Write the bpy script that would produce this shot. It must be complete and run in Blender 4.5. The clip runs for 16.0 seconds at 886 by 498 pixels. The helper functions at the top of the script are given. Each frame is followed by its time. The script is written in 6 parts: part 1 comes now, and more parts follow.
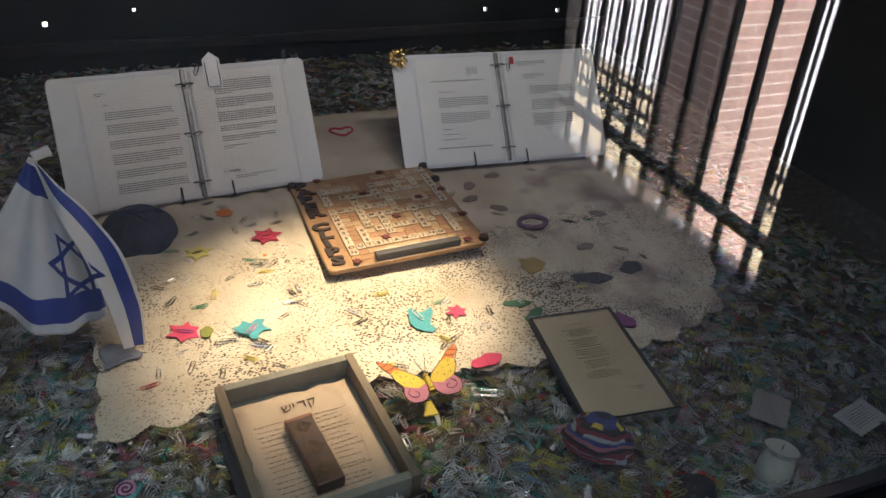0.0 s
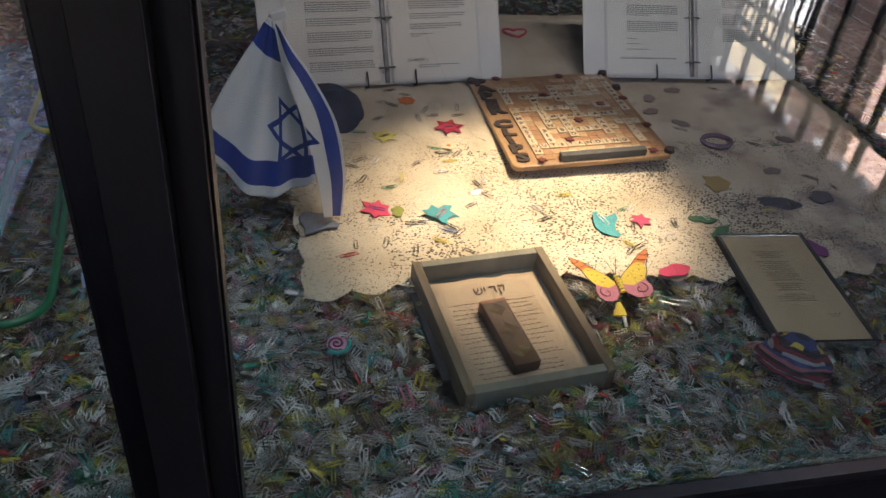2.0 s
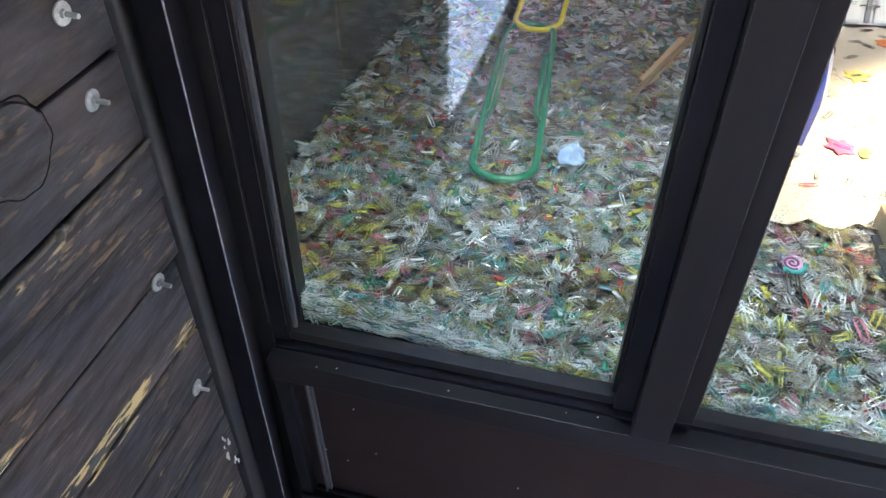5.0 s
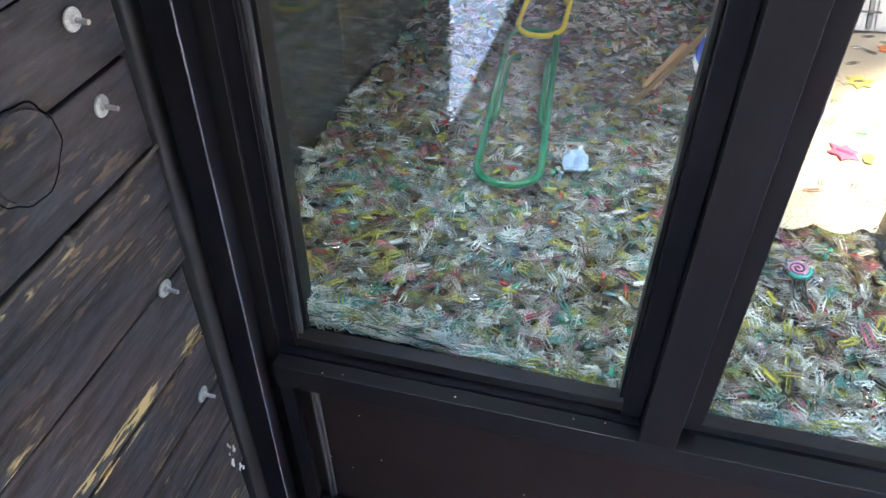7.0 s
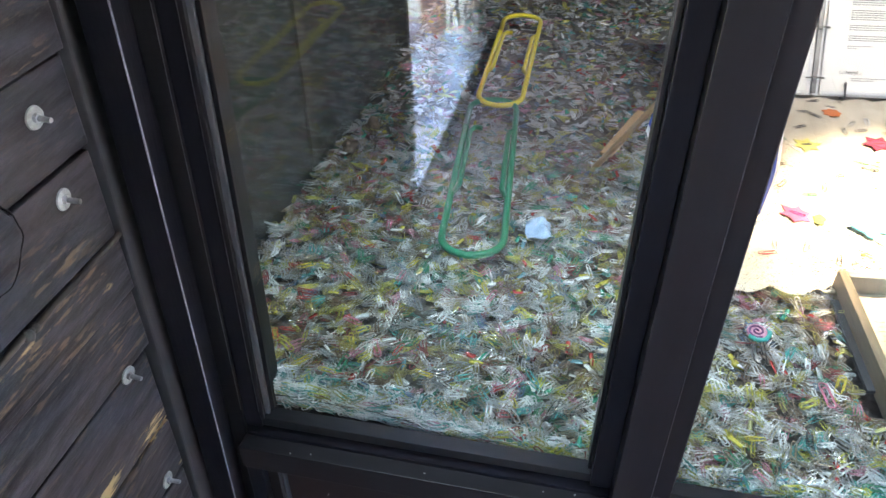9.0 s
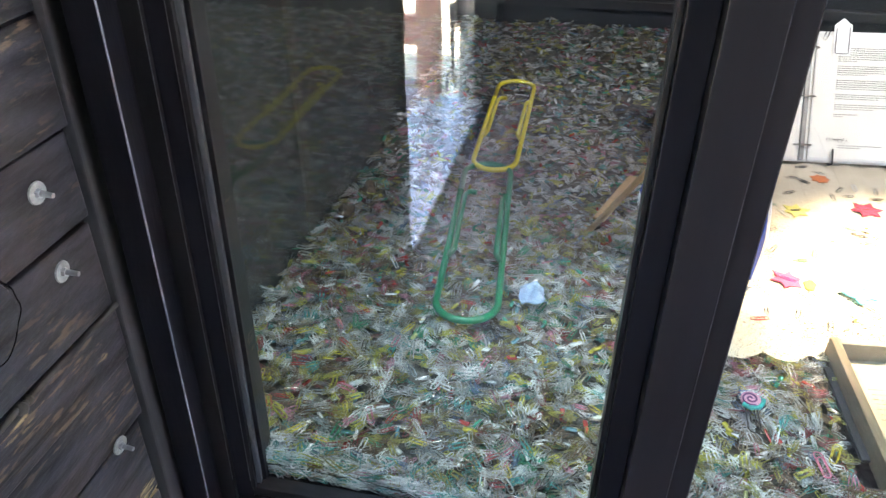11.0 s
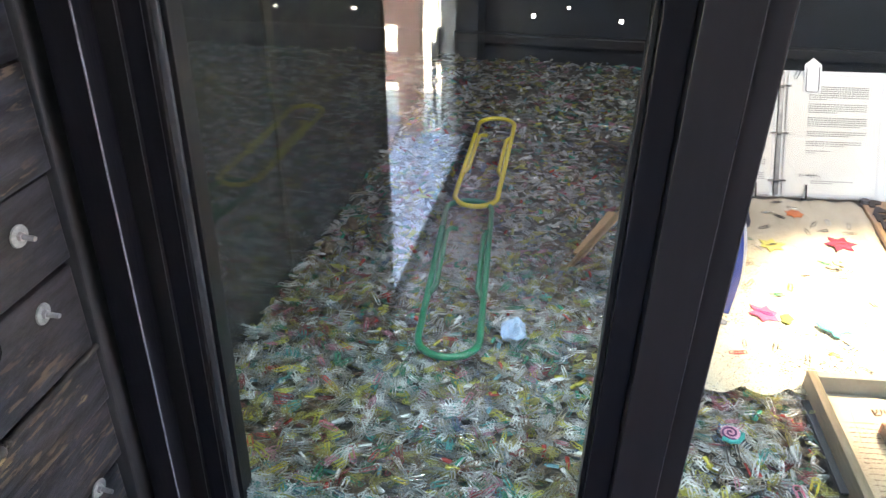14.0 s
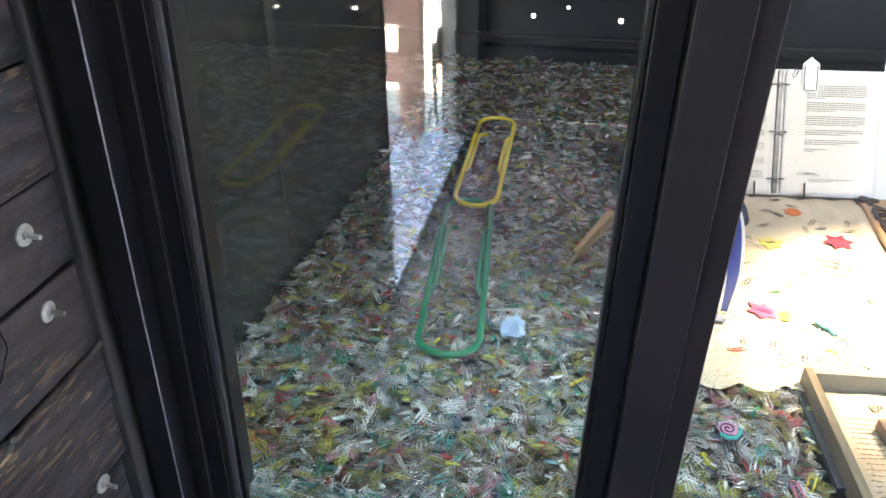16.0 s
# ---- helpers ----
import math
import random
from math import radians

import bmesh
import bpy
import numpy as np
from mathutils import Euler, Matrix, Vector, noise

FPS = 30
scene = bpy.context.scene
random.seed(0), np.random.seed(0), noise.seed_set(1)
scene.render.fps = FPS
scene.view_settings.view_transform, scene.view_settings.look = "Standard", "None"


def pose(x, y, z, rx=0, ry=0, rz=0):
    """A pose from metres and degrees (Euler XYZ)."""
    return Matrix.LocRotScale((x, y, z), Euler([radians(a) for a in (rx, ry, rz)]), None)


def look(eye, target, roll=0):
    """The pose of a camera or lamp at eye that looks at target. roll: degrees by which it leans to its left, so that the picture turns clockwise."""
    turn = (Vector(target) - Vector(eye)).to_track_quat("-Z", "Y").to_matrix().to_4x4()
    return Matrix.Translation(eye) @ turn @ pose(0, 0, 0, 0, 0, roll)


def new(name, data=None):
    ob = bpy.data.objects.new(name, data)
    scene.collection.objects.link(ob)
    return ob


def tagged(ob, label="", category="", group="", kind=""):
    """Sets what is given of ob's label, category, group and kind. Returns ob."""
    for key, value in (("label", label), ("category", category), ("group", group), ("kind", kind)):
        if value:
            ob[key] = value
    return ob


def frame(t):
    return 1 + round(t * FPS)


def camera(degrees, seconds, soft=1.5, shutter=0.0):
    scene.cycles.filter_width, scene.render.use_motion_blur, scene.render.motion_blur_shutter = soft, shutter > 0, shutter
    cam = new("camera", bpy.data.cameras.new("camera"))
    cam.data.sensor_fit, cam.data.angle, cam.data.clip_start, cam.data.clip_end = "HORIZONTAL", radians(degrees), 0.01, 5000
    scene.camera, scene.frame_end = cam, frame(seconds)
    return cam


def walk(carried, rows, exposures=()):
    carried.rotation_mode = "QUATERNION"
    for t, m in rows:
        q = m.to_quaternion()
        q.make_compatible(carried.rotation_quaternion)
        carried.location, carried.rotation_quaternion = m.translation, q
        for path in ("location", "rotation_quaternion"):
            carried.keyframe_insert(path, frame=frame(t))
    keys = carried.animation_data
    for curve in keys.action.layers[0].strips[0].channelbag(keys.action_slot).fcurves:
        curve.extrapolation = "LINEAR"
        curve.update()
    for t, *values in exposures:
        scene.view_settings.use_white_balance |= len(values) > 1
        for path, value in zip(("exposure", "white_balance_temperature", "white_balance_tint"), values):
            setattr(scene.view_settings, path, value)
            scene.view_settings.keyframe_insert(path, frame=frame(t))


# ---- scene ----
cam = camera(59.8, 16.0)
PATH = [
    (0, (-0.071, 0.007, 1.474), (0.57, 1.599, 0.447), 3.2),
    (0.5, (-0.075, 0.013, 1.472), (0.561, 1.604, 0.44), 3.6),
    (1, (-0.099, 0.025, 1.461), (0.507, 1.615, 0.41), 5.0),
    (1.5, (-0.168, 0.033, 1.436), (0.315, 1.613, 0.309), 6.0),
    (2, (-0.259, 0.025, 1.416), (0.142, 1.574, 0.216), 5.4),
    (2.5, (-0.285, 0.012, 1.412), (-0.117, 1.56, 0.158), 6.0),
    (3, (-0.296, -0.015, 1.395), (-0.451, 1.501, 0.099), 4.8),
    (3.5, (-0.343, -0.046, 1.387), (-0.689, 1.424, 0.076), 2.7),
    (4, (-0.418, -0.08, 1.39), (-0.842, 1.363, 0.071), -0.7),
    (4.5, (-0.453, -0.1, 1.392), (-0.872, 1.341, 0.07), -1.1),
    (7, (-0.474, -0.105, 1.391), (-0.89, 1.348, 0.081), -1.1),
    (7.5, (-0.475, -0.103, 1.4), (-0.874, 1.377, 0.115), -0.9),
    (8, (-0.472, -0.101, 1.407), (-0.846, 1.411, 0.153), -0.7),
    (8.5, (-0.47, -0.099, 1.413), (-0.833, 1.437, 0.185), -0.9),
    (9, (-0.466, -0.096, 1.42), (-0.83, 1.463, 0.221), -0.9),
    (9.5, (-0.464, -0.093, 1.427), (-0.83, 1.485, 0.253), -1.0),
    (10, (-0.464, -0.092, 1.433), (-0.833, 1.504, 0.286), -0.5),
    (12.5, (-0.463, -0.1, 1.454), (-0.829, 1.588, 0.446), -0.6),
    (13, (-0.46, -0.101, 1.457), (-0.815, 1.593, 0.456), -0.2),
    (13.5, (-0.456, -0.101, 1.456), (-0.803, 1.596, 0.456), -0.2),
    (14, (-0.458, -0.1, 1.454), (-0.796, 1.593, 0.445), -0.1),
    (14.5, (-0.457, -0.103, 1.453), (-0.793, 1.59, 0.442), -0.0),
    (15, (-0.455, -0.107, 1.453), (-0.79, 1.583, 0.438), -0.1),
    (15.5, (-0.453, -0.111, 1.455), (-0.79, 1.58, 0.442), -0.4),
    (16, (-0.453, -0.11, 1.458), (-0.795, 1.582, 0.448), -0.3),
]
EXPOSURES = [(0.0, 3.25, 6500, 18), (2.7, 3.17, 6500, 18), (3.5, 4.55, 6450, 13), (4.4, 5.75, 6400, 11), (10.0, 5.75, 6400, 11), (12.5, 5.55, 6450, 11), (16.0, 5.55, 6450, 11)]
walk(cam, [(t, look(eye, target, roll)) for t, eye, target, roll in PATH],
     exposures=EXPOSURES)

# ---- world, sun, lamps ----
SUN_AZ, SUN_EL = 4.0, 48.0      # degrees from +y towards +x; height
world = bpy.data.worlds.new("world")
scene.world = world
world.use_nodes = True
wn = world.node_tree
sky = wn.nodes.new("ShaderNodeTexSky")
sky.sky_type, sky.sun_disc = "NISHITA", False
sky.sun_elevation, sky.sun_rotation = radians(SUN_EL), radians(SUN_AZ)
wn.nodes["Background"].inputs["Strength"].default_value = 0.15
wn.links.new(sky.outputs[0], wn.nodes["Background"].inputs["Color"])


def lamp(name, kind, power, colour, m):
    data = bpy.data.lights.new(name, kind)
    data.energy, data.color = power, colour
    ob = new(name, data)
    ob.matrix_world = m
    return ob


az, el = radians(SUN_AZ), radians(SUN_EL)
sun_from = Vector((math.sin(az) * math.cos(el), math.cos(az) * math.cos(el), math.sin(el)))
sun = lamp("sun", "SUN", 5.0, (1, 0.95, 0.87), look(sun_from * 20, (0, 0, 0)))
sun.data.angle = radians(0.5)
spot = lamp("case_spotlight", "SPOT", 33.0, (1.0, 0.77, 0.50), look((0.6, 1.5, 2.05), (0.21, 1.22, 0.58)))
spot.data.spot_size, spot.data.spot_blend, spot.data.shadow_soft_size = radians(30), 1.0, 0.03

# unseen lamp added to brighten the clips behind the front glass
strip = lamp("added_front_light", "AREA", 0.130, (0.78, 0.92, 1.0), look((-0.2, 0.66, 2.25), (-0.2, 0.83, 0.56)))
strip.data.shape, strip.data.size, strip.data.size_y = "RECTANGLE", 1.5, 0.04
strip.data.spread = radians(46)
# unseen fill lamp added to lift the binders at the back
binder_fill = lamp("added_binder_light", "AREA", 0.42, (1.0, 0.93, 0.94), look((0.42, 0.70, 2.28), (0.48, 2.1, 1.0)))
binder_fill.data.shape, binder_fill.data.size, binder_fill.data.size_y = "RECTANGLE", 0.9, 0.05
binder_fill.data.spread = radians(105)

# ---- materials ----
MATS = {}


def mat(name, a, b=None, rough=0.6, metal=0.0, scale=8.0, bump=0.0, stretch=(1, 1, 1), detail=6.0, spec=0.5, space="Object"):
    """A surface whose colour drifts between a and b with noise at two scales, with a fine relief."""
    if name in MATS:
        return MATS[name]
    m = bpy.data.materials.new(name)
    m.use_nodes = True
    n, l = m.node_tree.nodes, m.node_tree.links
    p = n["Principled BSDF"]
    p.inputs["Roughness"].default_value, p.inputs["Metallic"].default_value = rough, metal
    p.inputs["Specular IOR Level"].default_value = spec
    b = b or tuple(c * 0.8 for c in a)
    co = n.new("ShaderNodeTexCoord")
    mp = n.new("ShaderNodeMapping")
    mp.inputs["Scale"].default_value = stretch
    l.new(co.outputs[space], mp.inputs[0])
    big, small = n.new("ShaderNodeTexNoise"), n.new("ShaderNodeTexNoise")
    big.inputs["Scale"].default_value, big.inputs["Detail"].default_value = scale, detail
    small.inputs["Scale"].default_value, small.inputs["Detail"].default_value = scale * 7, 4
    for t in (big, small):
        l.new(mp.outputs[0], t.inputs["Vector"])
    mix = n.new("ShaderNodeMix")
    mix.data_type = "FLOAT"
    mix.inputs[0].default_value = 0.35
    l.new(big.outputs[0], mix.inputs[2]), l.new(small.outputs[0], mix.inputs[3])
    ramp = n.new("ShaderNodeValToRGB")
    ramp.color_ramp.elements[0].position, ramp.color_ramp.elements[1].position = 0.36, 0.64
    ramp.color_ramp.elements[0].color, ramp.color_ramp.elements[1].color = (*b, 1), (*a, 1)
    l.new(mix.outputs[0], ramp.inputs[0])
    l.new(ramp.outputs[0], p.inputs["Base Color"])
    if bump:
        bn = n.new("ShaderNodeBump")
        bn.inputs["Strength"].default_value, bn.inputs["Distance"].default_value = bump, 0.004
        l.new(mix.outputs[0], bn.inputs["Height"])
        l.new(bn.outputs[0], p.inputs["Normal"])
    MATS[name] = m
    return m


def glass_mat(name="window_glass", haze=0.012, tint=(0.93, 0.96, 0.95)):
    m = bpy.data.materials.new(name)
    m.use_nodes = True
    n, l = m.node_tree.nodes, m.node_tree.links
    n.remove(n["Principled BSDF"])
    tr, gl, df = n.new("ShaderNodeBsdfTransparent"), n.new("ShaderNodeBsdfGlossy"), n.new("ShaderNodeBsdfDiffuse")
    tr.inputs[0].default_value = (*tint, 1)
    gl.inputs["Roughness"].default_value = 0.0
    df.inputs[0].default_value = (0.6, 0.62, 0.65, 1)
    lw, pw, fr = n.new("ShaderNodeLayerWeight"), n.new("ShaderNodeMath"), n.new("ShaderNodeMath")
    lw.inputs[0].default_value = 0.5
    pw.operation, pw.inputs[1].default_value = "POWER", 5.0
    fr.operation, fr.inputs[1].default_value, fr.inputs[2].default_value = "MULTIPLY_ADD", 0.93, 0.068
    l.new(lw.outputs["Facing"], pw.inputs[0]), l.new(pw.outputs[0], fr.inputs[0])
    no = n.new("ShaderNodeTexNoise")
    no.inputs["Scale"].default_value, no.inputs["Detail"].default_value = 3.0, 8
    mr = n.new("ShaderNodeMapRange")
    mr.inputs[1].default_value, mr.inputs[2].default_value, mr.inputs[4].default_value = 0.45, 0.75, haze * 3
    l.new(no.outputs[0], mr.inputs[0])
    m1, m2 = n.new("ShaderNodeMixShader"), n.new("ShaderNodeMixShader")
    l.new(mr.outputs[0], m1.inputs[0]), l.new(tr.outputs[0], m1.inputs[1]), l.new(df.outputs[0], m1.inputs[2])
    l.new(fr.outputs[0], m2.inputs[0]), l.new(m1.outputs[0], m2.inputs[1]), l.new(gl.outputs[0], m2.inputs[2])
    l.new(m2.outputs[0], n["Material Output"].inputs[0])
    return m


BLACK_PAINT = mat("black_painted_timber", (0.0078, 0.0078, 0.0112), (0.0050, 0.0048, 0.0068), 0.28, spec=0.16, scale=30, bump=0.15, stretch=(1, 1, 0.15))
# post, ledge and stile take slightly lighter blacks than the jamb
POST_PAINT = mat("post_black_paint", (0.0092, 0.0084, 0.0105), (0.0066, 0.006, 0.0074), 0.35, spec=0.2, scale=25, bump=0.12, stretch=(1, 1, 0.15))
WORN_GLINT = mat("worn_edge_highlight", (0.055, 0.055, 0.062), (0.012, 0.012, 0.014), 0.35, scale=50)
LEDGE_PAINT = mat("ledge_black_paint", (0.0125, 0.0118, 0.0145), (0.0078, 0.0074, 0.0092), 0.4, spec=0.2, scale=25, bump=0.12, stretch=(0.15, 1, 1))
BATTEN = mat("dark_grey_batten", (0.026, 0.026, 0.030), (0.010, 0.010, 0.012), 0.6, scale=18, bump=0.4, stretch=(1, 1, 0.15))
REBATE = mat("stile_black_paint", (0.0098, 0.009, 0.0098), (0.005, 0.0047, 0.0052), 0.4, spec=0.2, scale=30, stretch=(1, 1, 0.15))
# lighter than BEAD: the sloped bead's sheen is put into the colour
RAIL_SHEEN = mat("sheen_glazing_bead", (0.015, 0.0155, 0.0165), (0.006, 0.006, 0.007), 0.35, spec=0.3, scale=22, detail=8, stretch=(0.3, 1, 1))
SEAM = mat("dark_groove", (0.004, 0.004, 0.005), (0.002, 0.002, 0.0025), 0.9, spec=0.05)
KICK = mat("reddish_black_panel", (0.0165, 0.0105, 0.0105), (0.0095, 0.0064, 0.0068), 0.34, spec=0.25, scale=14, bump=0.1)
# grey instead of black: sheen of the upright beads, painted as base colour
BEAD_SHEEN = mat("sheen_grey_bead", (0.065, 0.068, 0.076), (0.028, 0.030, 0.036), 0.34, spec=0.5, scale=30, stretch=(1, 1, 0.1))
BEAD = mat("black_glazing_bead", (0.005, 0.005, 0.0065), (0.003, 0.003, 0.004), 0.35, spec=0.3, scale=40)
GLASS = glass_mat()
CHARRED = mat("dark_stained_planks", (0.020, 0.017, 0.016), (0.008, 0.007, 0.008), 0.55, scale=9, bump=0.5, stretch=(1, 0.12, 1))
END_WALL = mat("black_stained_boards", (0.008, 0.0075, 0.009), (0.003, 0.003, 0.004), 0.55, scale=9, bump=0.5, stretch=(0.3, 1, 1))
FLOOR_WOOD = mat("grey_floor_planks", (0.19, 0.135, 0.12), (0.10, 0.07, 0.06), 0.7, scale=10, bump=0.4, stretch=(1, 0.1, 1))
IRON = mat("black_iron", (0.015, 0.015, 0.016), (0.03, 0.028, 0.026), 0.5, metal=0.6, scale=40)
ZINC = mat("zinc_steel", (0.65, 0.66, 0.67), (0.45, 0.46, 0.47), 0.38, metal=0.9, scale=30)
TREAD = mat("dull_galvanised_plate", (0.70, 0.72, 0.74), (0.55, 0.57, 0.60), 0.36, metal=0.6, scale=25)
WHITE_CARD = mat("white_vinyl", (0.74, 0.74, 0.72), (0.66, 0.66, 0.65), 0.45, scale=6)
PAPER = mat("white_paper", (0.78, 0.77, 0.73), (0.71, 0.70, 0.66), 0.8, scale=9)
WASHER = mat("dull_washer", (0.44, 0.46, 0.45), (0.24, 0.25, 0.25), 0.45, metal=0.3, scale=90)
PALE_EDGE = mat("pale_jamb_edge", (0.26, 0.26, 0.30), (0.10, 0.10, 0.11), 0.4, scale=60)
CASE_WALL = mat("smoky_wall", (0.050, 0.046, 0.036), (0.008, 0.0078, 0.0075), 0.6, scale=16, bump=0.8, detail=9)
STRAW = mat("straw_gravel", (0.58, 0.48, 0.31), (0.33, 0.26, 0.16), 0.9, scale=5, bump=0.8)
BRIGHT_GROUND = mat("bright_far_ground", (0.78, 0.77, 0.74), (0.66, 0.65, 0.62), 0.85, scale=2, bump=0.2)
DECK = mat("deck_timber", (0.42, 0.30, 0.26), (0.28, 0.19, 0.16), 0.65, scale=14, bump=0.3, stretch=(1, 0.1, 1))
RAILWOOD = mat("stained_rail_timber", (0.44, 0.27, 0.20), (0.33, 0.19, 0.14), 0.6, scale=14, bump=0.3, stretch=(1, 1, 0.15))
GREYWOOD = mat("grey_weathered_timber", (0.30, 0.28, 0.25), (0.17, 0.16, 0.14), 0.75, scale=16, bump=0.4, stretch=(1, 1, 0.1))
STONE = mat("pale_stone", (0.36, 0.38, 0.38), (0.16, 0.17, 0.17), 0.7, scale=30, bump=0.4)
INK = mat("black_ink", (0.03, 0.03, 0.03), rough=0.7)


MORTAR = mat("pale_mortar", (0.78, 0.77, 0.74), (0.62, 0.6, 0.58), 0.9, scale=30, bump=0.4)


def random_mat(name, colours, rough=0.4, metal=0.0, per="island", spec=0.5, trans=0.0):
    """Each piece takes one of the colours at random."""
    m = bpy.data.materials.new(name)
    m.use_nodes = True
    n, l = m.node_tree.nodes, m.node_tree.links
    p = n["Principled BSDF"]
    p.inputs["Roughness"].default_value, p.inputs["Metallic"].default_value = rough, metal
    src = n.new("ShaderNodeNewGeometry").outputs["Random Per Island"] if per == "island" else n.new("ShaderNodeObjectInfo").outputs["Random"]
    r = n.new("ShaderNodeValToRGB")
    r.color_ramp.interpolation = "CONSTANT"
    els = r.color_ramp.elements
    while len(els) < len(colours):
        els.new(0.5)
    for i, c in enumerate(colours):
        els[i].position, els[i].color = i / len(colours), (*c, 1)
    l.new(src, r.inputs[0])
    no, mx = n.new("ShaderNodeTexNoise"), n.new("ShaderNodeMix")
    no.inputs["Scale"].default_value, no.inputs["Detail"].default_value = 60, 4
    co = n.new("ShaderNodeTexCoord")
    l.new(co.outputs["Object"], no.inputs["Vector"])
    mx.data_type, mx.blend_type = "RGBA", "MULTIPLY"
    mx.inputs[0].default_value = 0.5
    rr = n.new("ShaderNodeValToRGB")
    rr.color_ramp.elements[0].position, rr.color_ramp.elements[1].position = 0.35, 0.6
    rr.color_ramp.elements[0].color = (0.55, 0.55, 0.55, 1)
    l.new(no.outputs[0], rr.inputs[0])
    l.new(r.outputs[0], mx.inputs[6]), l.new(rr.outputs[0], mx.inputs[7])
    l.new(mx.outputs[2], p.inputs["Base Color"])
    p.inputs["Transmission Weight"].default_value = trans
    return m


BRICK = random_mat("red_brick", ((0.41, 0.265, 0.22), (0.45, 0.295, 0.25), (0.37, 0.235, 0.20), (0.46, 0.31, 0.265), (0.41, 0.27, 0.23)), 0.85, per="object")
STEEL = random_mat("clip_steel", ((0.82, 0.83, 0.83), (0.72, 0.72, 0.7), (0.86, 0.86, 0.86), (0.6, 0.53, 0.4), (0.78, 0.8, 0.82), (0.5, 0.44, 0.36)), 0.28, 0.92)
CHIPS = random_mat("clip_plastic", ((0.7, 0.73, 0.72), (0.50, 0.46, 0.08), (0.06, 0.30, 0.2), (0.75, 0.77, 0.78), (0.35, 0.36, 0.16), (0.5, 0.53, 0.52), (0.4, 0.07, 0.06), (0.15, 0.3, 0.35)), 0.25)
CLIP_KINDS = [("steel_clips", STEEL, 8000, 4500, 340)]
for _n, _c, _k, _f, _g in (("white_clips", (0.84, 0.88, 0.88), 1800, 900, 850), ("yellow_clips", (0.54, 0.53, 0.09), 1700, 800, 120), ("gold_clips", (0.34, 0.31, 0.08), 2100, 900, 30), ("green_clips", (0.05, 0.26, 0.14), 1100, 500, 40), ("teal_clips", (0.09, 0.38, 0.36), 1000, 400, 300),
                           ("red_clips", (0.30, 0.06, 0.065), 650, 350, 30), ("pink_clips", (0.54, 0.24, 0.33), 850, 400, 30), ("blue_clips", (0.13, 0.20, 0.33), 500, 300, 25), ("brown_clips", (0.17, 0.115, 0.07), 2800, 1100, 10), ("grey_clips", (0.34, 0.39, 0.40), 1700, 1000, 80)):
    CLIP_KINDS.append((_n, mat(_n + "_vinyl", _c, tuple(q * 0.6 for q in _c), 0.3, scale=25), _k, _f, _g))
# dark sheet colour holds the shade in the gaps between clips
BED_MAT = mat("shaded_deep_clips", (0.13, 0.125, 0.10), (0.018, 0.018, 0.016), 0.45, scale=70, bump=1.0, detail=8)
_vinyl = {"white": (0.75, 0.76, 0.75), "yellow": (0.62, 0.52, 0.05), "red": (0.5, 0.04, 0.04), "green": (0.03, 0.26, 0.14), "pink": (0.65, 0.2, 0.3), "blue": (0.05, 0.16, 0.42), "black": (0.025, 0.025, 0.03), "purple": (0.25, 0.08, 0.32)}
SINGLES = {k: mat("vinyl_" + k, c, rough=0.3, scale=50) for k, c in _vinyl.items()}
SINGLES["silver"] = mat("bright_wire", (0.78, 0.78, 0.77), (0.6, 0.6, 0.6), 0.25, metal=1.0, scale=60)
SLEEVE = mat("clear_sleeve", (0.7, 0.7, 0.7), (0.62, 0.62, 0.63), 0.25, scale=4)
GREY_INK = mat("grey_print", (0.10, 0.10, 0.11), rough=0.8)
PALE_INK = mat("faded_print", (0.22, 0.20, 0.19), rough=0.8)
PEN_INK = mat("faded_brown_ink", (0.12, 0.075, 0.05), rough=0.8)
BROWN_INK = mat("brown_ink", (0.07, 0.04, 0.03), rough=0.8)
TAG_WHITE = mat("white_plastic", (0.8, 0.81, 0.82), rough=0.3)
GOLD = mat("gold_metal", (0.85, 0.6, 0.22), (0.6, 0.4, 0.12), 0.25, metal=1.0, scale=50)
RINGS = mat("tarnished_ring_steel", (0.30, 0.29, 0.27), (0.14, 0.135, 0.13), 0.4, metal=0.8, scale=40)
CHROME = mat("chrome_edge", (0.75, 0.76, 0.78), (0.5, 0.5, 0.52), 0.18, metal=1.0, scale=20)
BOARD_TAN = mat("varnished_board", (0.44, 0.27, 0.13), (0.27, 0.15, 0.07), 0.5, scale=14, bump=0.2, stretch=(1, 0.15, 1))
TILE = random_mat("maple_tile", ((0.62, 0.50, 0.34), (0.56, 0.44, 0.28), (0.66, 0.55, 0.38), (0.58, 0.46, 0.32)), 0.45, per="object")
SQUARE = random_mat("board_square", ((0.42, 0.25, 0.12), (0.50, 0.34, 0.18), (0.36, 0.20, 0.10), (0.44, 0.23, 0.12), (0.54, 0.39, 0.23), (0.46, 0.30, 0.16)), 0.55, per="object")
BURNT = mat("burnt_lettering", (0.035, 0.022, 0.016), rough=0.6)
DARK_RED = mat("dark_red_felt", (0.15, 0.035, 0.028), rough=0.8)
FLAG_WHITE = mat("white_nylon", (0.74, 0.75, 0.78), (0.66, 0.67, 0.72), 0.6, scale=30, bump=0.1)
FLAG_BLUE = mat("blue_nylon", (0.008, 0.045, 0.34), (0.006, 0.035, 0.26), 0.55, scale=30, bump=0.1)
STICK = mat("pale_stick", (0.42, 0.28, 0.14), (0.30, 0.19, 0.09), 0.6, scale=20, bump=0.2, stretch=(0.2, 0.2, 1))
SLAT_WOOD = mat("pale_slat_wood", (0.50, 0.34, 0.18), (0.36, 0.23, 0.11), 0.6, scale=20, bump=0.2, stretch=(0.15, 1, 1))
